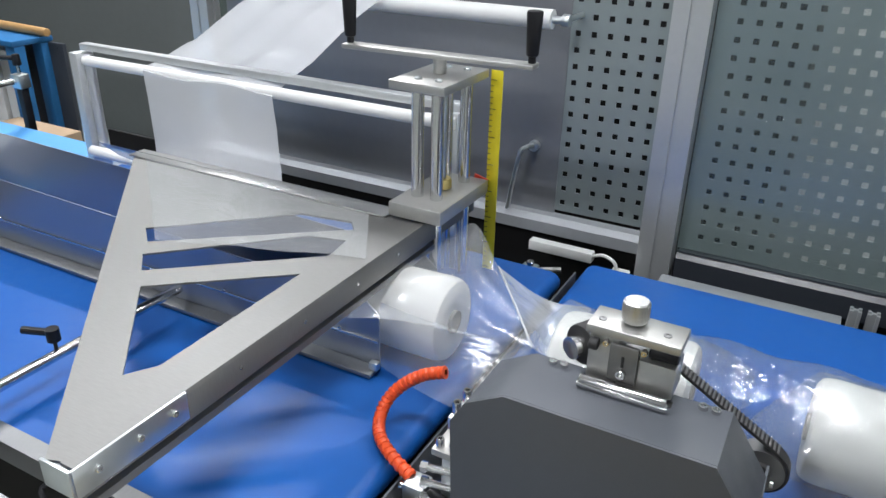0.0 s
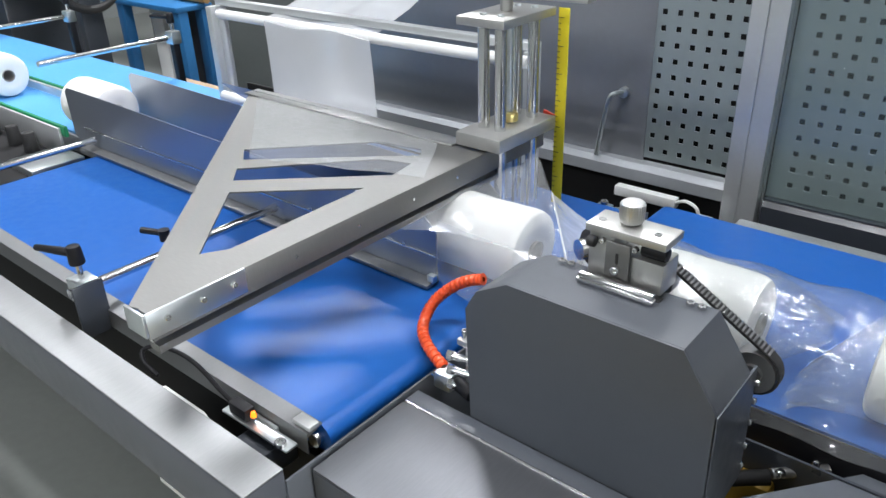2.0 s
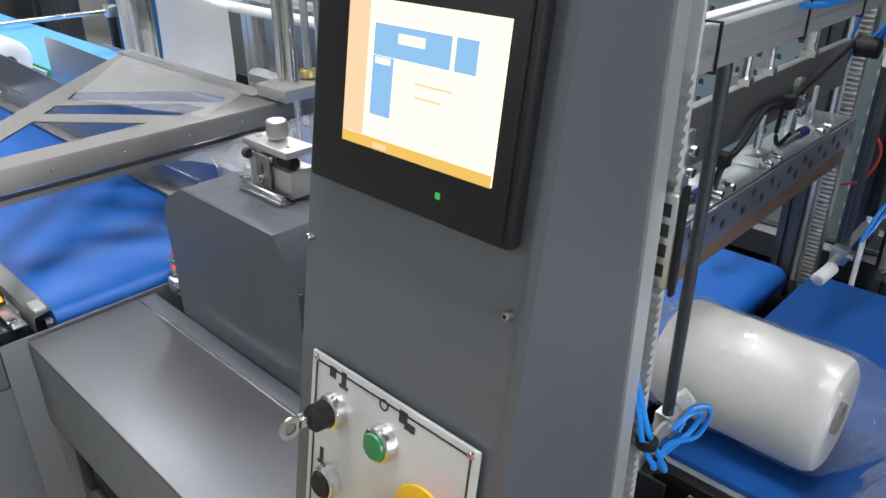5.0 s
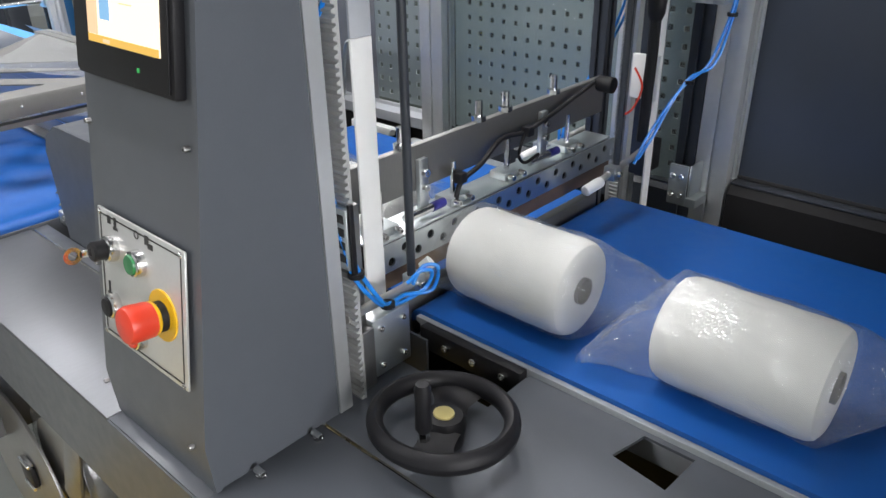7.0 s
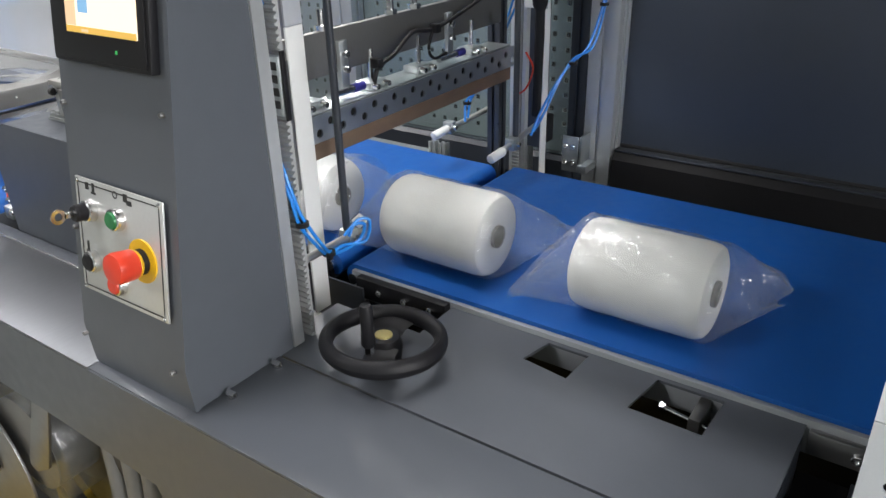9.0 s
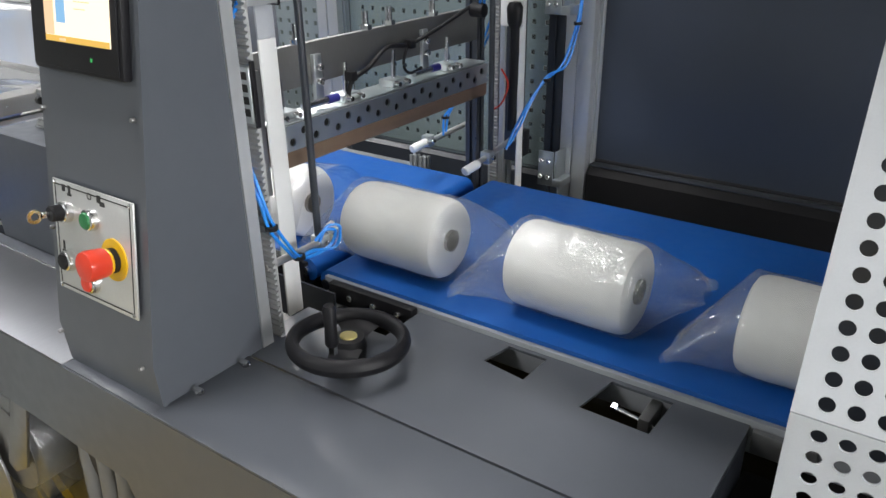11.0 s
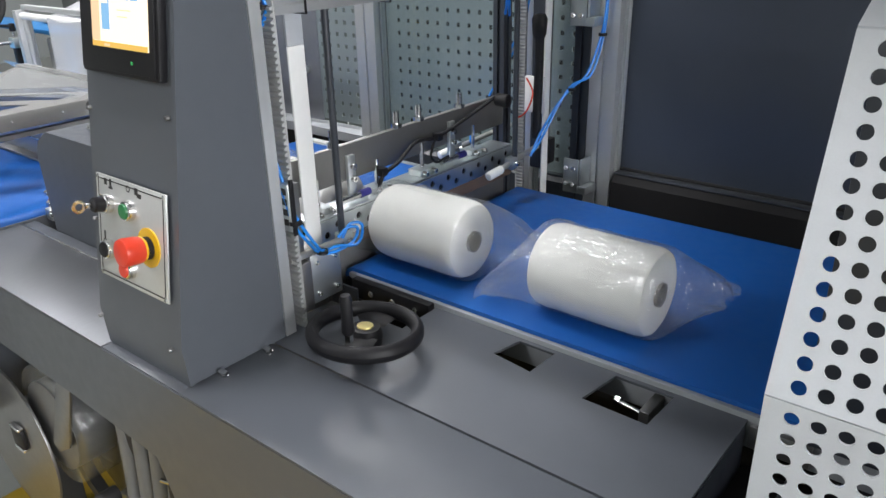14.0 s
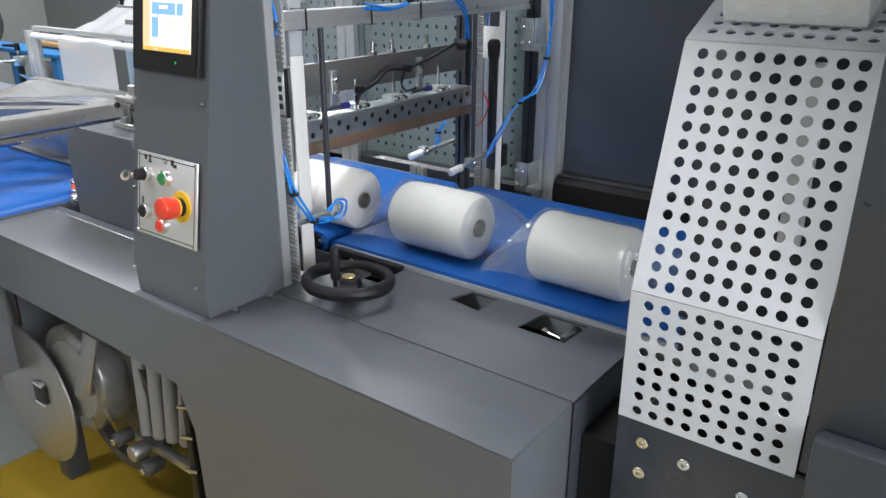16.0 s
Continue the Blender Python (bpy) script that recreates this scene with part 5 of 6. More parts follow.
part("lever_head", lathe([(0.0001, 0.052), (0.012, 0.050), (0.017, 0.040), (0.015, 0.010), (0.011, 0.0), (0.0001, 0.0)], 16, Matrix.Translation((-0.022, 0.932, 1.205))), BLACK, chain)
part("loop", tube([(-0.022, 0.932, 1.215), (-0.022, 0.934, 1.16), (-0.024, 0.936, 1.10), (-0.026, 0.936, 0.99)], 0.010, 10), BLACK, chain)
part("red_hose", tube([(-0.05, 0.93, 1.12), (-0.03, 0.925, 1.09), (-0.04, 0.915, 1.05), (-0.07, 0.92, 1.03)], 0.002, 8), RED, chain)

def clamp_sheet():
    """Upright strip with a zigzag row of round holes."""
    rounds = []
    for k in range(23):
        cu, cv = 0.014 + k * 0.0260, 0.0275 if k % 2 else 0.0135
        rounds.append([(cu + 0.0066 * math.cos(0.5236 * i), cv + 0.0066 * math.sin(0.5236 * i)) for i in range(12)])
    bm = plate([(0, 0), (0.6, 0), (0.6, 0.041), (0, 0.041)], rounds, 0.0, 0.003)
    bmesh.ops.transform(bm, matrix=Matrix(((0, 0, 1, -0.0755), (1, 0, 0, 0.328), (0, 1, 0, 1.0925), (0, 0, 0, 1))), verts=bm.verts)
    return bm


# moving jaw; everything below rides on it
JAW = Vector((-0.1, 0.6, 1.06))
jaw = thing("sealing_jaw", JAW, "lowering film sealing jaw with perforated clamp bar and heater wires", "sealing jaw")
part("carrier_plate", bx(-0.112, -0.100, 0.275, 0.915, 1.178, 1.244, 0.002), STEEL, jaw)
part("sealing_bar", bx(-0.130, -0.076, 0.318, 0.915, 1.065, 1.092, 0.002), COPPER, jaw, "brown heat-resistant sealing bar")
part("clamp_angle_top", bx(-0.130, -0.076, 0.312, 0.912, 1.1335, 1.137, 0.001), ZINC, jaw)
part("clamp_angle", clamp_sheet(), ZINC, jaw, "bright steel angle with round holes")
part("inner_bar", bx(-0.126, -0.0775, 0.320, 0.905, 1.0925, 1.133, 0.001), DARK, jaw)
for y in (0.40, 0.565, 0.63, 0.76):
    part("guide_bolt", cyl((-0.105, y, 1.244), (-0.105, y, 1.275), 0.006, 10), CHROME, jaw)
    part("nut", cyl((-0.105, y, 1.244), (-0.105, y, 1.252), 0.011, 6), CHROME, jaw)
for y in (0.35, 0.50, 0.63, 0.80):
    cl = part("clamp", bx(-0.118, -0.085, y - 0.022, y + 0.022, 1.137, 1.150, 0.002), ZINC, jaw)
    part("stud", cyl((-0.100, y, 1.150), (-0.100, y, 1.20), 0.0045, 10), CHROME, cl)
    for dy in (-0.014, 0.014):
        part("screw", bolt((-0.085, y + dy, 1.144), (1, 0, 0), 0.005, 0.012), CHROME, cl)
for y in (0.43, 0.72):
    hb = part("hanger", bx(-0.0995, -0.092, y - 0.009, y + 0.009, 1.142, 1.225, 0.001), ZINC, jaw)
    for z in (1.205, 1.182):
        part("screw", bolt((-0.092, y, z), (1, 0, 0), 0.006, 0.008), CHROME, hb)
    part("spring_cap", cyl((-0.088, y + 0.01, 1.15), (-0.088, y + 0.035, 1.15), 0.007, 12), PURPLE, hb)
    part("sleeve", cyl((-0.088, y - 0.045, 1.15), (-0.088, y + 0.01, 1.15), 0.006, 12), CHROME, hb)
part("wire", tube([(-0.088, 0.49, 1.135), (-0.085, 0.50, 1.17), (-0.085, 0.545, 1.185), (-0.088, 0.60, 1.21), (-0.09, 0.66, 1.205), (-0.088, 0.72, 1.215), (-0.085, 0.80, 1.235), (-0.08, 0.87, 1.255)], 0.004, 8), BLACK, jaw, "black heater cable")
part("wire", tube([(-0.088, 0.66, 1.205), (-0.084, 0.64, 1.175), (-0.086, 0.66, 1.155), (-0.088, 0.70, 1.158)], 0.0028, 8), BLACK, jaw, "black heater cable")
for y, z in ((0.50, 1.178), (0.665, 1.207)):
    part("cable_clip", bx(-0.094, -0.078, y - 0.008, y + 0.008, z - 0.008, z + 0.008, 0.002), BLACK, jaw)
part("end_carriage", bx(-0.064, -0.010, 0.944, 0.952, 1.205, 1.285, 0.003), WHITEP, jaw, "pale carriage plate")
part("plug", cyl((-0.080, 0.862, 1.245), (-0.050, 0.862, 1.245), 0.014, 16, None, 0.002), BLACK, jaw)
pad = part("carriage_pad", bx(-0.014, 0.012, 0.1975, 0.2065, 1.180, 1.255, 0.002), ZINC, jaw)
# flat black strips stand for the carriage's shaded slots
for z in (1.190, 1.206, 1.222, 1.238):
    part("pad_slot", bx(-0.002, 0.008, 0.1968, 0.1974, z, z + 0.010, 0), INK, pad)
part("pad_rail", bx(0.0125, 0.0165, 0.199, 0.206, 1.175, 1.262, 0.001), BLACK, pad)
part("carriage_link", bx(-0.034, -0.020, 0.2175, 0.245, 1.06, 1.24, 0.002), DARKZ, jaw)

LOW = Vector((-0.1, 0.6, 0.80))
low_jaw = thing("lower_jaw", LOW, "rising lower sealing jaw in the gap between two belts", "sealing jaw")
part("anvil", bx(-0.1155, -0.0965, 0.30, 0.915, 0.78, 0.893, 0.002), STEEL, low_jaw)
part("carriage_plate", bx(-0.034, -0.010, 0.245, 0.310, 0.870, 0.955, 0.002), ZINC, low_jaw)
part("carriage_block", bx(-0.030, -0.006, 0.218, 0.244, 0.865, 0.950, 0.002), DARKZ, low_jaw)
part("arm", bx(-0.114, -0.034, 0.262, 0.299, 0.800, 0.950, 0.002), STEEL, low_jaw)
for y in (0.258, 0.297):
    for z in (0.885, 0.94):
        part("screw", bolt((-0.010, y, z), (1, 0, 0), 0.004, 0.004), CHROME, low_jaw)

# handwheel
hw = thing("handwheel", (0.133, 0.216, D - 0.002), "black plastic handwheel with an upright grip and brass cap", "handwheel")
WM = Matrix.Translation((0.133, 0.216, 0.884)) @ Matrix.Rotation(radians(-4), 4, "X")
rim = [(0.078 + 0.0098 * math.cos(6.2832 * k / 12), 0.013 * math.sin(6.2832 * k / 12)) for k in range(13)]
part("rim", lathe(rim, 48, WM), BLACK, hw)
part("hub", lathe([(0.0001, 0.008), (0.022, 0.006), (0.026, -0.006), (0.024, -0.030), (0.0001, -0.030)], 28, WM), BLACK, hw)
for k in range(2):
    part("spoke", grid(lambda u, v: WM @ Matrix.Rotation(radians(118 + 180 * k), 4, "Z") @ Vector((0.018 + 0.054 * u, (v - 0.5) * (0.048 + 0.034 * u * u - 0.012 * math.sin(math.pi * u)), -0.003 - 0.006 * math.sin(math.pi * u) + 0.004 * (1 - abs(2 * v - 1)))), 8, 6), BLACK, hw)
part("cap", lathe([(0.0001, 0.0095), (0.012, 0.009), (0.0125, 0.007), (0.0001, 0.007)], 24, WM), BRASS, hw)
HP = WM @ Vector((0.014, -0.047, 0.0))
part("grip_bolt", cyl(HP + Vector((0, 0, 0.006)), HP + Vector((0, 0, 0.018)), 0.007, 6), CHROME, hw)
part("grip", lathe([(0.0001, 0.062), (0.007, 0.061), (0.0092, 0.055), (0.0082, 0.03), (0.0095, 0.004), (0.0075, 0.0), (0.0001, 0.0)], 18, Matrix.Translation(HP + Vector((0, 0, 0.018)))), BLACK, hw)
part("shaft", cyl((0.133, 0.216, 0.845), (0.133, 0.216, 0.862), 0.012, 16), ZINC, hw)

# ---------------------------------------------------------------- perforated hood over the outfeed
hood = thing("perforated_hood", (0.82, 0.2, 0.85), "light grey hood of round-perforated sheet over the outfeed", "guard hood")


def hood_place(y0, z0, y1, z1):
    d = Vector((0, y1 - y0, z1 - z0)).normalized()
    n = Vector((0, -d.z, d.y))
    return lambda u, v, w: Vector((0.703 + u, y0, z0)) + d * v + n * (w - 0.0015)


HB = [(0.158, 0.850), (0.158, 1.040), (0.252, 1.350), (0.42, 1.425)]
for (a, b), nm in zip(zip(HB, HB[1:]), ("lower_sheet", "front_sheet", "top_sheet")):
    part(nm, perforated(hood_place(*a, *b), 0.232, (Vector(b) - Vector(a)).length - 0.001, 0.0226, 0.0070, 14, 0.003, 0.003, cols=9), GUARD, hood)
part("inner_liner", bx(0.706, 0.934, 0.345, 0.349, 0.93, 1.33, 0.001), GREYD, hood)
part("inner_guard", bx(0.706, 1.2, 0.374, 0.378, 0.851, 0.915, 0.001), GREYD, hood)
part("inner_strip", bx(0.832, 0.862, 0.335, 0.3445, 1.08, 1.325, 0.002), WHITEP, hood, "pale strip behind the holes")
part("label", bx(0.850, 0.872, 0.300, 0.330, 1.352, 1.3535, 0.0003), RED, hood, "red and yellow warning label")
low = thing("outfeed_housing", (1.0, 0.3, 0), "dark grey outfeed housing below and beside the hood", "machine cover")
part("front_plate", bx(0.700, 1.7, 0.164, 0.170, 0.10, 0.848, 0.002), GREYD, low)
part("side_cover", bx(0.937, 2.2, 0.158, 0.164, 0.86, 1.80, 0.002), GREYD, low)
# unseen roof and back, added to keep lamp light off the belt
part("shade_roof", bx(0.12, 2.2, 0.165, 1.13, 1.795, 1.80, 0.001), GREYD, low)
part("shade_back", bx(0.94, 2.2, 1.12, 1.13, 0.86, 1.794, 0.001), GREYD, low)
part("lower_cover", bx(0.95, 2.2, 0.125, 0.157, 0.30, 0.93, 0.006), GREYD, low)
# black block stands for the shade between deck and housing
part("gap_shade", bx(0.642, 0.699, 0.18, 0.384, 0.10, 0.78, 0), DARK, low)
part("left_plate", bx(0.700, 0.704, 0.1705, 0.37, 0.10, 0.80, 0.001), GREYD, low)
for x, z in ((0.740, 0.815), (0.80, 0.806), (0.74, 0.765), (0.88, 0.79)):
    part("bolt", bolt((x, 0.164, z), (0, -1, 0), 0.009, 0.006), CHROME, low)
pan = thing("plastic_tray", (0.82, 0.33, 1.3715), "milky plastic tray lying on top of the hood", "tray")
TM = Matrix.Translation((0.735, 0.288, 1.3715)) @ Matrix.Rotation(radians(24), 4, "X")
part("tray", join(bx(0.012, 0.150, 0.010, 0.150, 0, 0.002, 0.0005, TM), *[bx(a, b, c, d, 0.001, 0.060, 0.001, TM) for a, b, c, d in ((0.0, 0.003, 0.003, 0.16), (0.16, 0.163, 0.003, 0.16), (0.0, 0.163, 0.0, 0.003), (0.0, 0.163, 0.160, 0.163))], tube([TM @ Vector(q) for q in ((0, 0, 0.06), (0.163, 0, 0.06), (0.163, 0.163, 0.06), (0, 0.163, 0.06), (0, 0, 0.06))], 0.004, 8, False)), TRAYM, pan)

# ---------------------------------------------------------------- under the covers
reel = thing("film_reel", (-0.66, 0.09, 0.42), "large milky film reel between steel side discs below the cover", "film reel")
HUB = Vector((-0.735, 0.0, 0.425))
part("side_disc", cyl(HUB + Vector((-0.05, 0.0, -0.03)), HUB + Vector((-0.05, 0.006, -0.03)), 0.185, 56, None, 0.001), DARKZ, reel, "dull grey steel side plate")
part("hub", bx(HUB.x - 0.026, HUB.x + 0.026, HUB.y - 0.012, HUB.y - 0.001, HUB.z - 0.024, HUB.z + 0.024, 0.004), BLACK, reel)
for dz in (-0.027, 0.027):
    part("hub_clip", bx(HUB.x - 0.020, HUB.x + 0.022, HUB.y - 0.014, HUB.y - 0.002, HUB.z + dz - 0.004, HUB.z + dz + 0.004, 0.001), CHROME, reel)
part("film_roll", cyl((-0.60, 0.02, 0.50), (-0.60, 0.34, 0.50), 0.135, 56, None, 0.006), REELF, reel, "tightly wound translucent film")
part("roll_core", cyl((-0.60, 0.018, 0.50), (-0.60, 0.345, 0.50), 0.10, 40), DARKZ, reel)
part("arm", prism([(-0.475, 0.672), (-0.425, 0.668), (-0.50, 0.500), (-0.552, 0.468), (-0.575, 0.478)], "y", 0.002, 0.008, 0.001), DARKZ, reel)
part("second_disc", cyl((-0.50, 0.10, 0.46), (-0.50, 0.115, 0.46), 0.170, 48, None, 0.002), GREYD, reel)
part("black_rim", lathe([(0.150, -0.012), (0.176, -0.012), (0.176, 0.012), (0.150, 0.012), (0.150, -0.012)], 48, Matrix.Translation((-0.47, 0.06, 0.47)) @ Matrix.Rotation(radians(90), 4, "X")), RUBBER, reel)
part("lock_lever", bx(-0.79, -0.765, -0.012, 0.0, 0.60, 0.70, 0.004), BLACK, reel)
part("stand", bx(-0.66, -0.56, 0.345, 0.359, 0.004, 0.60, 0.004), GREYD, reel)
rol = thing("guide_rollers", (-0.23, 0.1, 0.45), "four pale slanted guide rollers with end bearings below the cover", "rollers")
for k in range(4):
    part("roller", cyl((-0.345 + 0.050 * k, 0.045, 0.440 + 0.012 * k), (-0.385 + 0.062 * k, 0.075, 0.740), 0.0175, 20, None, 0.002), ROLLER, rol, "pale satin roller")
for x, z in ((-0.390, 0.432), (-0.285, 0.400)):
    part("bearing", cyl((x, -0.012, z), (x, 0.028, z), 0.017, 16, None, 0.003), RUBBER, rol)
    part("bolt", bolt((x, -0.012, z), (0, -1, 0), 0.008, 0.008), CHROME, rol)
part("end_cap", cyl((-0.335, -0.010, 0.418), (-0.335, 0.03, 0.418), 0.019, 20, None, 0.003), DARKZ, rol)
part("bar", bx(-0.40, -0.16, 0.035, 0.055, 0.405, 0.425, 0.003), DARKZ, rol)
part("slide", bx(-0.125, -0.105, -0.002, 0.016, 0.38, 0.70, 0.003), BLACK, rol)
part("slide_foot", bx(-0.150, -0.070, -0.006, 0.030, 0.355, 0.379, 0.003), DARKZ, rol)
for z in (0.62, 0.55, 0.47):
    part("slide_screw", cyl((-0.130, -0.006, z), (-0.090, -0.006, z + 0.012), 0.004, 10), CHROME, rol)
part("stand", bx(-0.33, -0.29, 0.30, 0.356, 0.004, 0.45, 0.003), GREYD, rol)

# ---------------------------------------------------------------- far end of the hall
bench = thing("blue_workbench", (-4.2, 2.0, 0), "blue painted steel workbench with a wooden handle on it", "workbench")
part("top_frame", bx(-5.6, -3.90, 1.76, 1.98, 0.832, 0.86, 0.006), BLUEP, bench)
for x, y in ((-3.94, 1.80), (-3.94, 1.94), (-4.5, 1.80), (-5.5, 1.80)):
    part("leg", bx(x - 0.035, x + 0.035, y - 0.028, y + 0.028, 0.0, 0.832, 0.004), BLUEP, bench)
part("side_sheet", bx(-4.30, -3.80, 1.95, 1.97, 0.10, 0.83, 0.002), GREYD, bench)
solid("wooden_handle", cyl((-4.5, 1.95, 0.884), (-3.85, 1.92, 0.884), 0.024, 14, 0.020, 0.004), WOOD, "light wooden handle lying on the bench", "handle")
solid("cardboard_box", bx(-3.95, -3.5, 1.55, 1.75, 0.0, 0.50, 0.004), KRAFT, "open brown cardboard box under the bench", "box")
for x0, x1 in ((-4.18, -4.02), (-4.34, -4.22)):
    solid("white_sheet", bx(x0, x1, 1.86, 1.89, 0.0, 0.78, 0.003), WHITEP, "white sheet leaning under the bench", "sheet", group="white sheets")
mach = thing("upstream_machine", (-4.6, 1.3, 0), "dark upstream winder with a black handwheel", "machine")
part("body", bx(-5.6, -4.2, 1.05, 1.40, 0.0, 1.02, 0.01), GREYD, mach)
part("table", bx(-5.6, -3.9, 0.98, 1.38, 1.02, 1.04, 0.004), WOOD, mach)
part("wheel", lathe([(0.155 + 0.018 * math.cos(6.2832 * k / 10), 0.018 * math.sin(6.2832 * k / 10)) for k in range(11)], 32, Matrix.Translation((-3.75, 1.25, 1.10)) @ Matrix.Rotation(radians(80), 4, "Y")), RUBBER, mach)
part("wheel_hub", cyl((-3.80, 1.25, 1.10), (-3.70, 1.25, 1.10), 0.05, 20), RUBBER, mach)
part("wheel_post", bx(-3.82, -3.76, 1.2, 1.3, 0.004, 1.1, 0.004), GREYD, mach)
for k in range(14):
    solid("curtain_strip", prism([(-3.05 + k * 0.16, 2.2), (-2.97 + k * 0.16, 2.185), (-2.90 + k * 0.16, 2.2), (-2.90 + k * 0.16, 2.203), (-2.97 + k * 0.16, 2.189), (-3.05 + k * 0.16, 2.203)], "z", 0.0, 2.6), CURTAIN, "dark green plastic curtain strip hanging behind the machine", "curtain", group="curtain strips")
solid("far_cabinet", bx(-6.2, -3.2, 2.9, 3.3, 0.0, 2.0, 0.01), WALLD, "long grey cabinet against the far side", "cabinet")

# ---------------------------------------------------------------- rolls
RL, RR = 0.196, 0.068


def make_roll(name, wrapped, paper, seed, label):
    """Roll with its axis along x; the origin is on the belt below its right end."""
    rnd = random.Random(seed)
    ob = thing(name, (0, 0, 0), label, "paper roll", "paper rolls")
    turn = Matrix.Translation((0, 0, RR)) @ Matrix.Rotation(radians(-90), 4, "Y")
    prof = [(0.0185, 0.004), (RR * 0.55, 0.0), (RR * 0.82, 0.001), (RR * 0.93, 0.005), (RR * 0.98, 0.012), (RR, 0.024)]
    prof += [(RR * (1 + 0.006 * rnd.uniform(-1, 1)), 0.024 + (RL - 0.048) * k / 8) for k in range(1, 8)]
    prof += [(RR, RL - 0.024), (RR * 0.98, RL - 0.012), (RR * 0.93, RL - 0.005), (RR * 0.82, RL - 0.001), (0.0185, RL - 0.003)]
    bm = lathe(prof, 48, turn)
    for v in bm.verts:
        k = 1 + 0.030 * noise.noise(Vector((v.co.x * 9 + seed, v.co.y * 14, v.co.z * 14)))
        v.co.y *= k
        if v.co.z > RR:
            v.co.z = RR + (v.co.z - RR) * k
    part("paper", bm, paper, ob)
    part("core", lathe([(0.0178, -0.0015), (0.0185, -0.0015), (0.0185, RL + 0.0015), (0.0178, RL + 0.0015), (0.0165, RL), (0.0165, 0.0), (0.0178, -0.0015)], 28, turn), GREYCARD, ob, "card core tube")
    part("end_sheet", prism([(-0.12, RR + 0.052), (-0.025, RR + 0.046), (-0.025, RR + 0.0475), (-0.12, RR + 0.0535)], "y", -0.042, -0.0395), paper, ob)
    if wrapped:
        left, right = 0.080, 0.072

        def bag(u, v):
            # pillow bag whose ends draw in to short folded seams
            x = -RL - left + (RL + left + right) * u
            d = max(0.0, x / right, (-RL - x) / left)
            side = 1 if x > -RL / 2 else -1
            a = 6.2832 * v
            k = max(0.0, 1 - d) ** 0.80
            half_y = RR * 1.05 * k + 0.034 * min(1, d)
            half_z = RR * 1.04 * k + 0.0015
            y = half_y * math.cos(a) + (0.085 if side > 0 else -0.050) * min(1, d) ** 1.15
            z = RR * k + (0.046 if side > 0 else 0.020) * min(1, d) + half_z * math.sin(a)
            w = 0.003 * noise.noise(Vector((x * 26 + seed, 3.1 * math.cos(a), 3.1 * math.sin(a))))
            w += 0.010 * min(d, 0.7) * noise.noise(Vector((x * 9 + seed * 3, 3.4 * math.cos(a), 3.4 * math.sin(a))))
            w += 0.0013 * abs(noise.noise(Vector((x * 34 + 30 * y + seed, 45 * y - 12 * x, 5 * math.sin(a)))))
            return (x + 0.006 * d * math.sin(3 * a + seed), y + w, max(0.0025, z + w))

        part("bag", grid(bag, 80, 64), WRAP, ob, "crinkled clear plastic bag with sealed ends")
    return ob


ROLLS = {}
for nm, wrapped, paper, seed in (("A", False, PAPER, 1), ("B", True, PAPER, 2), ("C", True, PAPER, 3), ("D", True, PAPER, 4), ("E", True, PAPER, 5), ("U", False, PAPER, 7), ("V", False, PAPER, 8), ("W", False, PAPER, 9)):
    lab = ("embossed white paper roll in a clear crinkled plastic bag" if wrapped else "bare white embossed paper towel roll on the conveyor belt")
    ROLLS[nm] = make_roll("wrapped_roll" if wrapped else "paper_roll", wrapped, paper, seed, lab)

# advance of the roll train
TRAIN = [(0.0, 0.0), (0.25, 0.0), (0.5, 0.0), (3.2, 0.0), (3.7, 0.02), (4.3, 0.15), (4.9, 0.26), (5.3, 0.305), (5.5, 0.330), (6.0, 0.363), (6.5, 0.333), (7.0, 0.320), (7.5, 0.304), (8.0, 0.302), (8.5, 0.302), (8.8, 0.312),
         (9.0, 0.330), (9.2, 0.375), (9.7, 0.50), (10.2, 0.60), (10.8, 0.628), (11.3, 0.628), (12.1, 0.628), (12.3, 0.650), (12.5, 0.687), (12.7, 0.680), (13.0, 0.665), (13.5, 0.652), (14.0, 0.638),
         (15.0, 0.637), (15.4, 0.640), (15.6, 0.660), (15.8, 0.700), (16.0, 0.747)]
START = {"A": -0.850, "B": -0.505, "C": -0.180, "D": 0.138, "E": 0.456}


LEAVE = {"E": (6.0, [(6.3, 0.87), (6.6, 0.97), (7.0, 1.14), (7.6, 1.40), (8.4, 1.70), (16.0, 1.90)]), "D": (12.5, [(12.7, 0.862), (12.9, 0.885), (13.1, 0.92), (13.3, 0.965), (13.6, 1.06), (14.2, 1.22), (16.0, 1.45)])}


EARLY = {"B": 0.020, "C": 0.034}


def roll_y(x):
    return 0.490 if x > -1.9 else 0.50


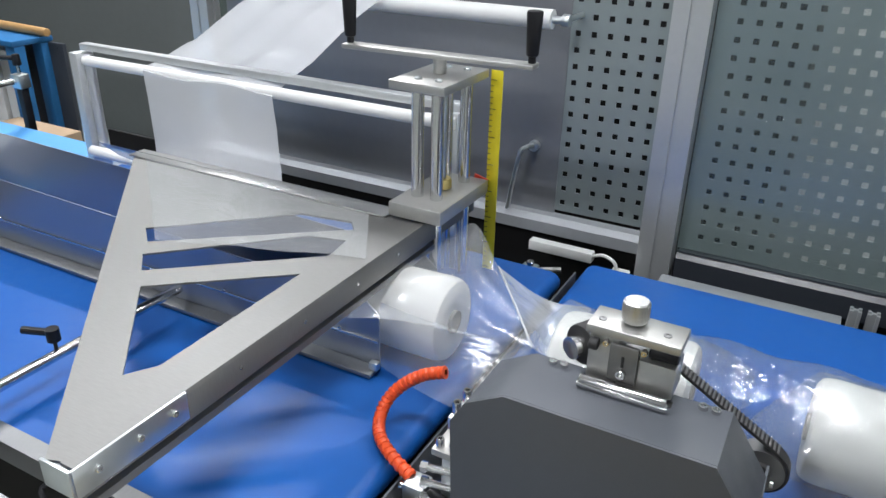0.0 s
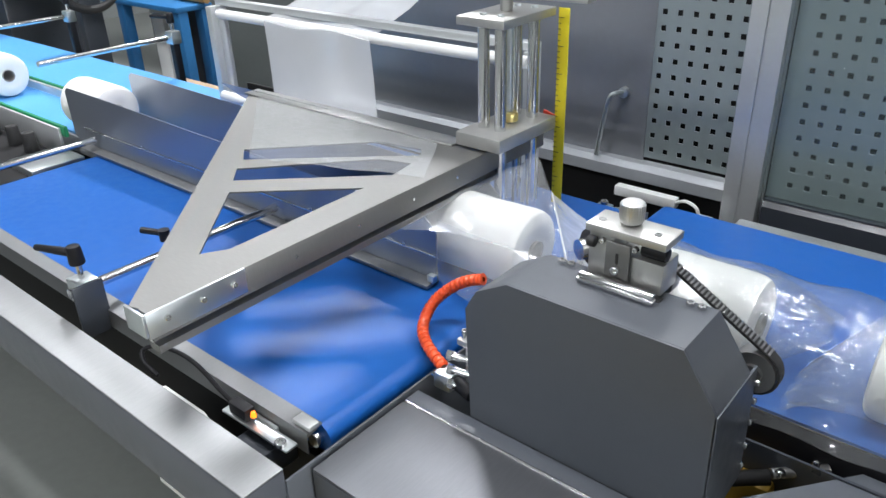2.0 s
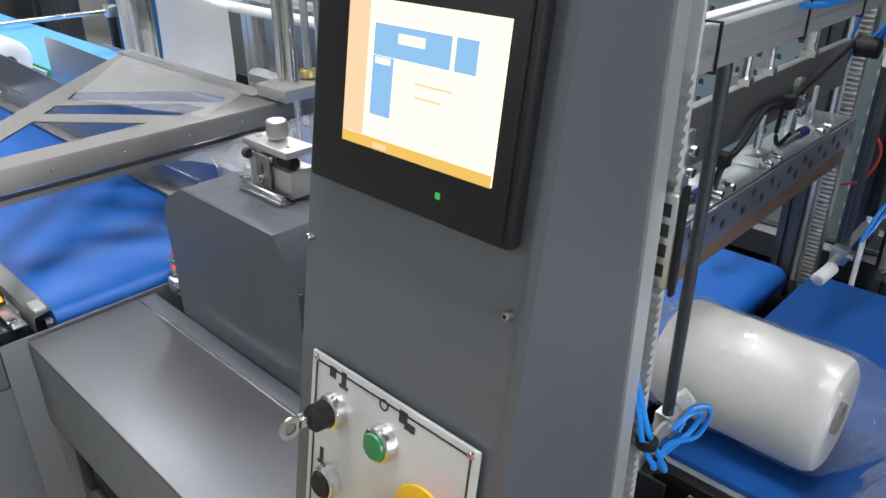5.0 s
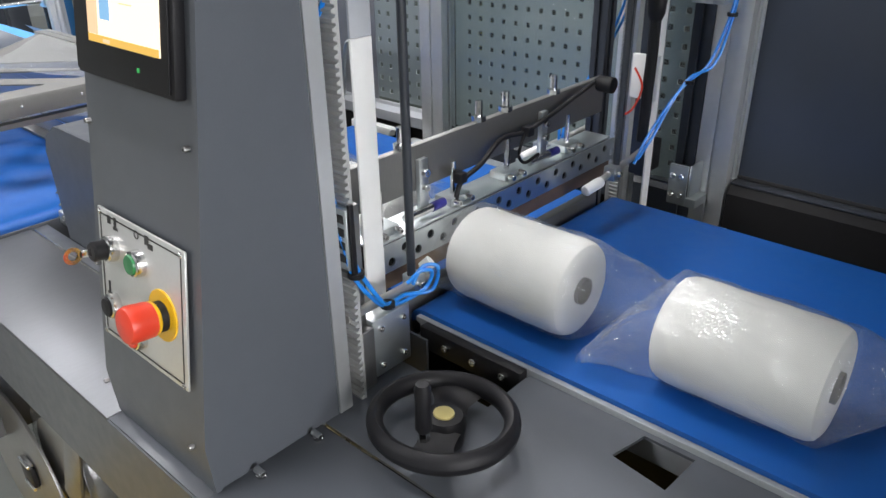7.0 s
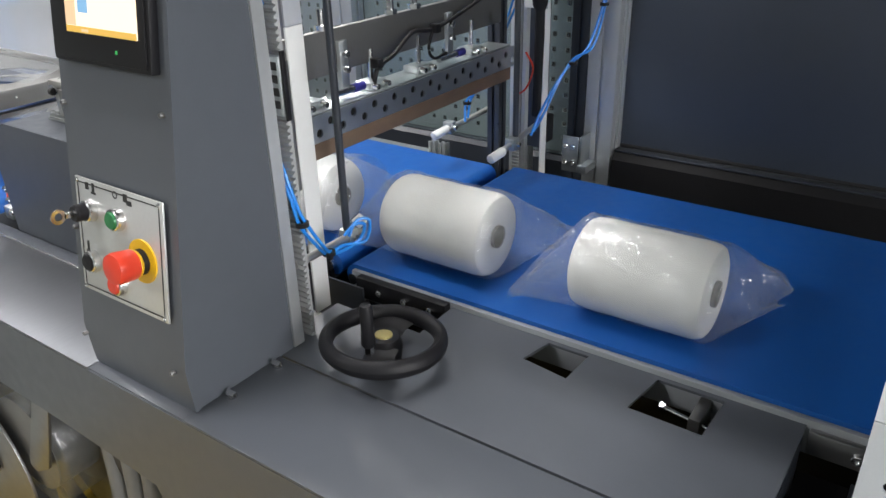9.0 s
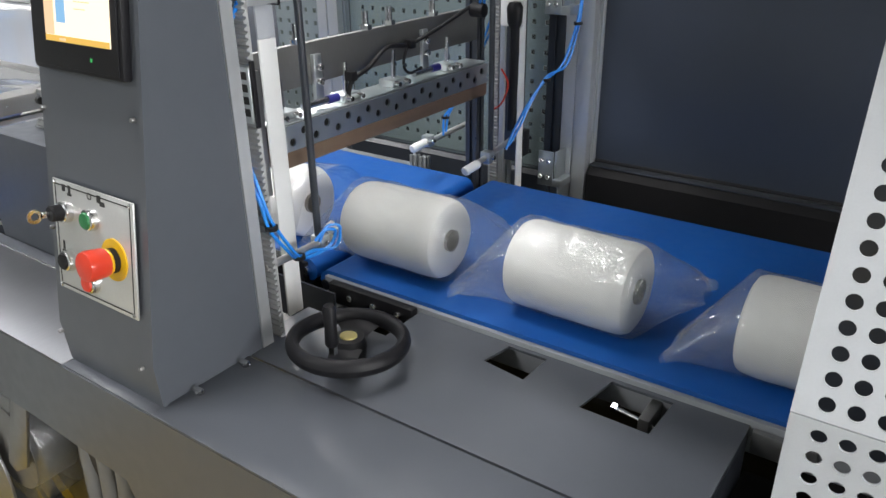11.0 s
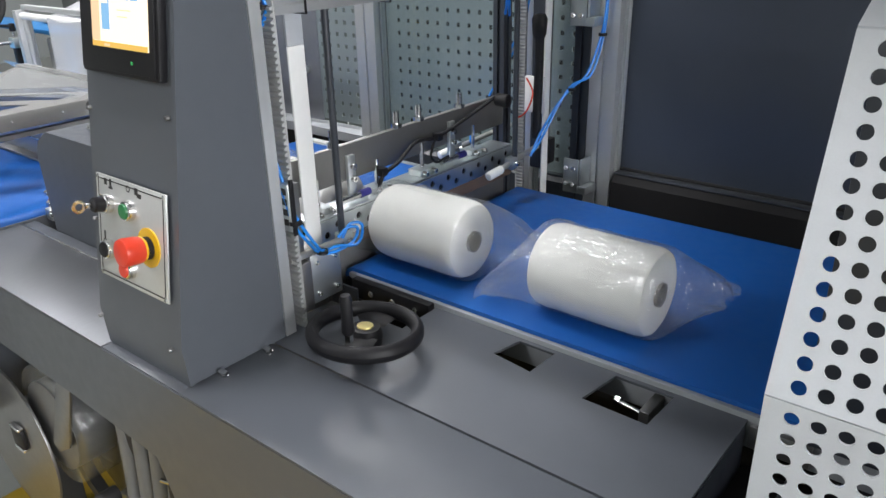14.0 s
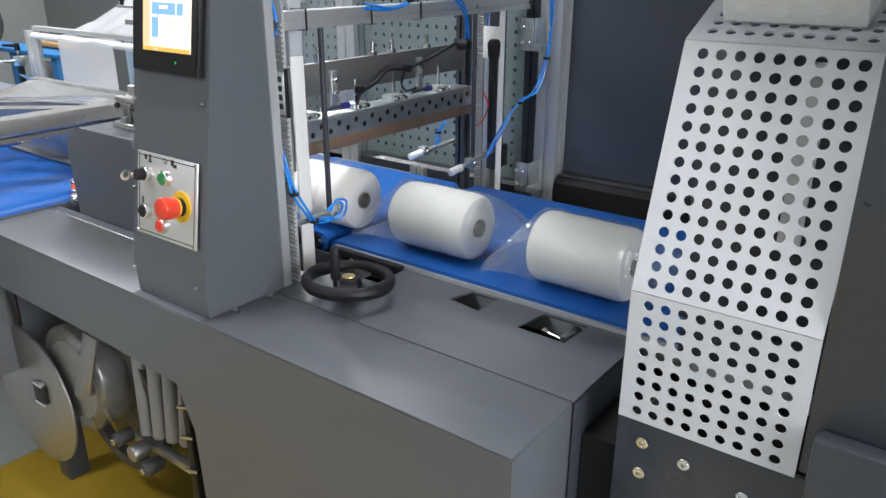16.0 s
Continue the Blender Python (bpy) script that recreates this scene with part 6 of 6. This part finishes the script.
def motions():
    for key_, x0 in START.items():
        rows = []
        for t, s in TRAIN:
            x = x0 + s - 0.056 * max(0.0, 1 - t / 0.5) + EARLY.get(key_, 0.0) * min(1.0, max(0.0, (5.0 - t) / 1.8))
            if key_ == "A":
                x += 0.030 * min(1.0, max(0.0, (t - 3.2) / 2.1))
            if key_ == "D":
                x += 0.024 * min(1.0, max(0.0, (t - 6.8) / 1.5))
            if key_ == "C":
                x += 0.012 * min(1.0, max(0.0, t - 13.0))
            rows.append((t, pose(x, roll_y(x), ZB + 0.0015)))
        if key_ in LEAVE:
            t0, tail_rows = LEAVE[key_]
            rows = [row for row in rows if row[0] <= t0] + [(t, pose(x, roll_y(x), ZB + 0.0015)) for t, x in tail_rows]
        walk(ROLLS[key_], rows)
    for key_, pts in (("U", [(0.0, -2.19), (3.2, -2.19), (3.9, -1.75), (4.7, -1.15), (5.3, -0.93), (6.0, -0.87), (9.0, -0.86), (9.8, -0.66), (10.8, -0.55), (16.0, -0.47)]),
                      ("V", [(0.0, -2.86), (3.2, -2.86), (5.3, -2.25), (9.2, -1.95), (10.2, -1.2), (11.3, -0.93), (16.0, -0.86)]),
                      ("W", [(0.0, -3.6), (3.2, -3.6), (5.3, -3.0), (9.2, -2.45), (11.3, -2.1), (16.0, -2.0)])):
        walk(ROLLS[key_], [(t, pose(x, roll_y(x), ZB + 0.0015)) for t, x in pts])
    lift_rows = [(0.0, -0.05), (0.5, -0.15), (1.0, -0.163), (1.8, -0.155), (2.4, -0.04), (2.8, 0.0), (6.0, 0.0), (6.3, -0.012), (6.5, -0.039), (6.8, -0.10), (7.0, -0.143), (7.3, -0.160), (7.6, -0.161), (8.0, -0.146),
                 (8.2, -0.11), (8.5, -0.042), (8.8, -0.003), (9.0, 0.0), (12.6, 0.0), (12.8, -0.006), (13.0, -0.017), (13.2, -0.055), (13.5, -0.121), (13.8, -0.155), (14.0, -0.163), (14.5, -0.167), (14.8, -0.12),
                 (15.0, -0.073), (15.3, -0.015), (15.5, 0.0), (16.0, 0.0)]
    walk(jaw, [(t, Matrix.Translation(JAW + Vector((0, 0, dz)))) for t, dz in lift_rows])
    walk(low_jaw, [(t, Matrix.Translation(LOW + Vector((0, 0, -0.13 * (1 + dz / 0.163))))) for t, dz in lift_rows])


motions()
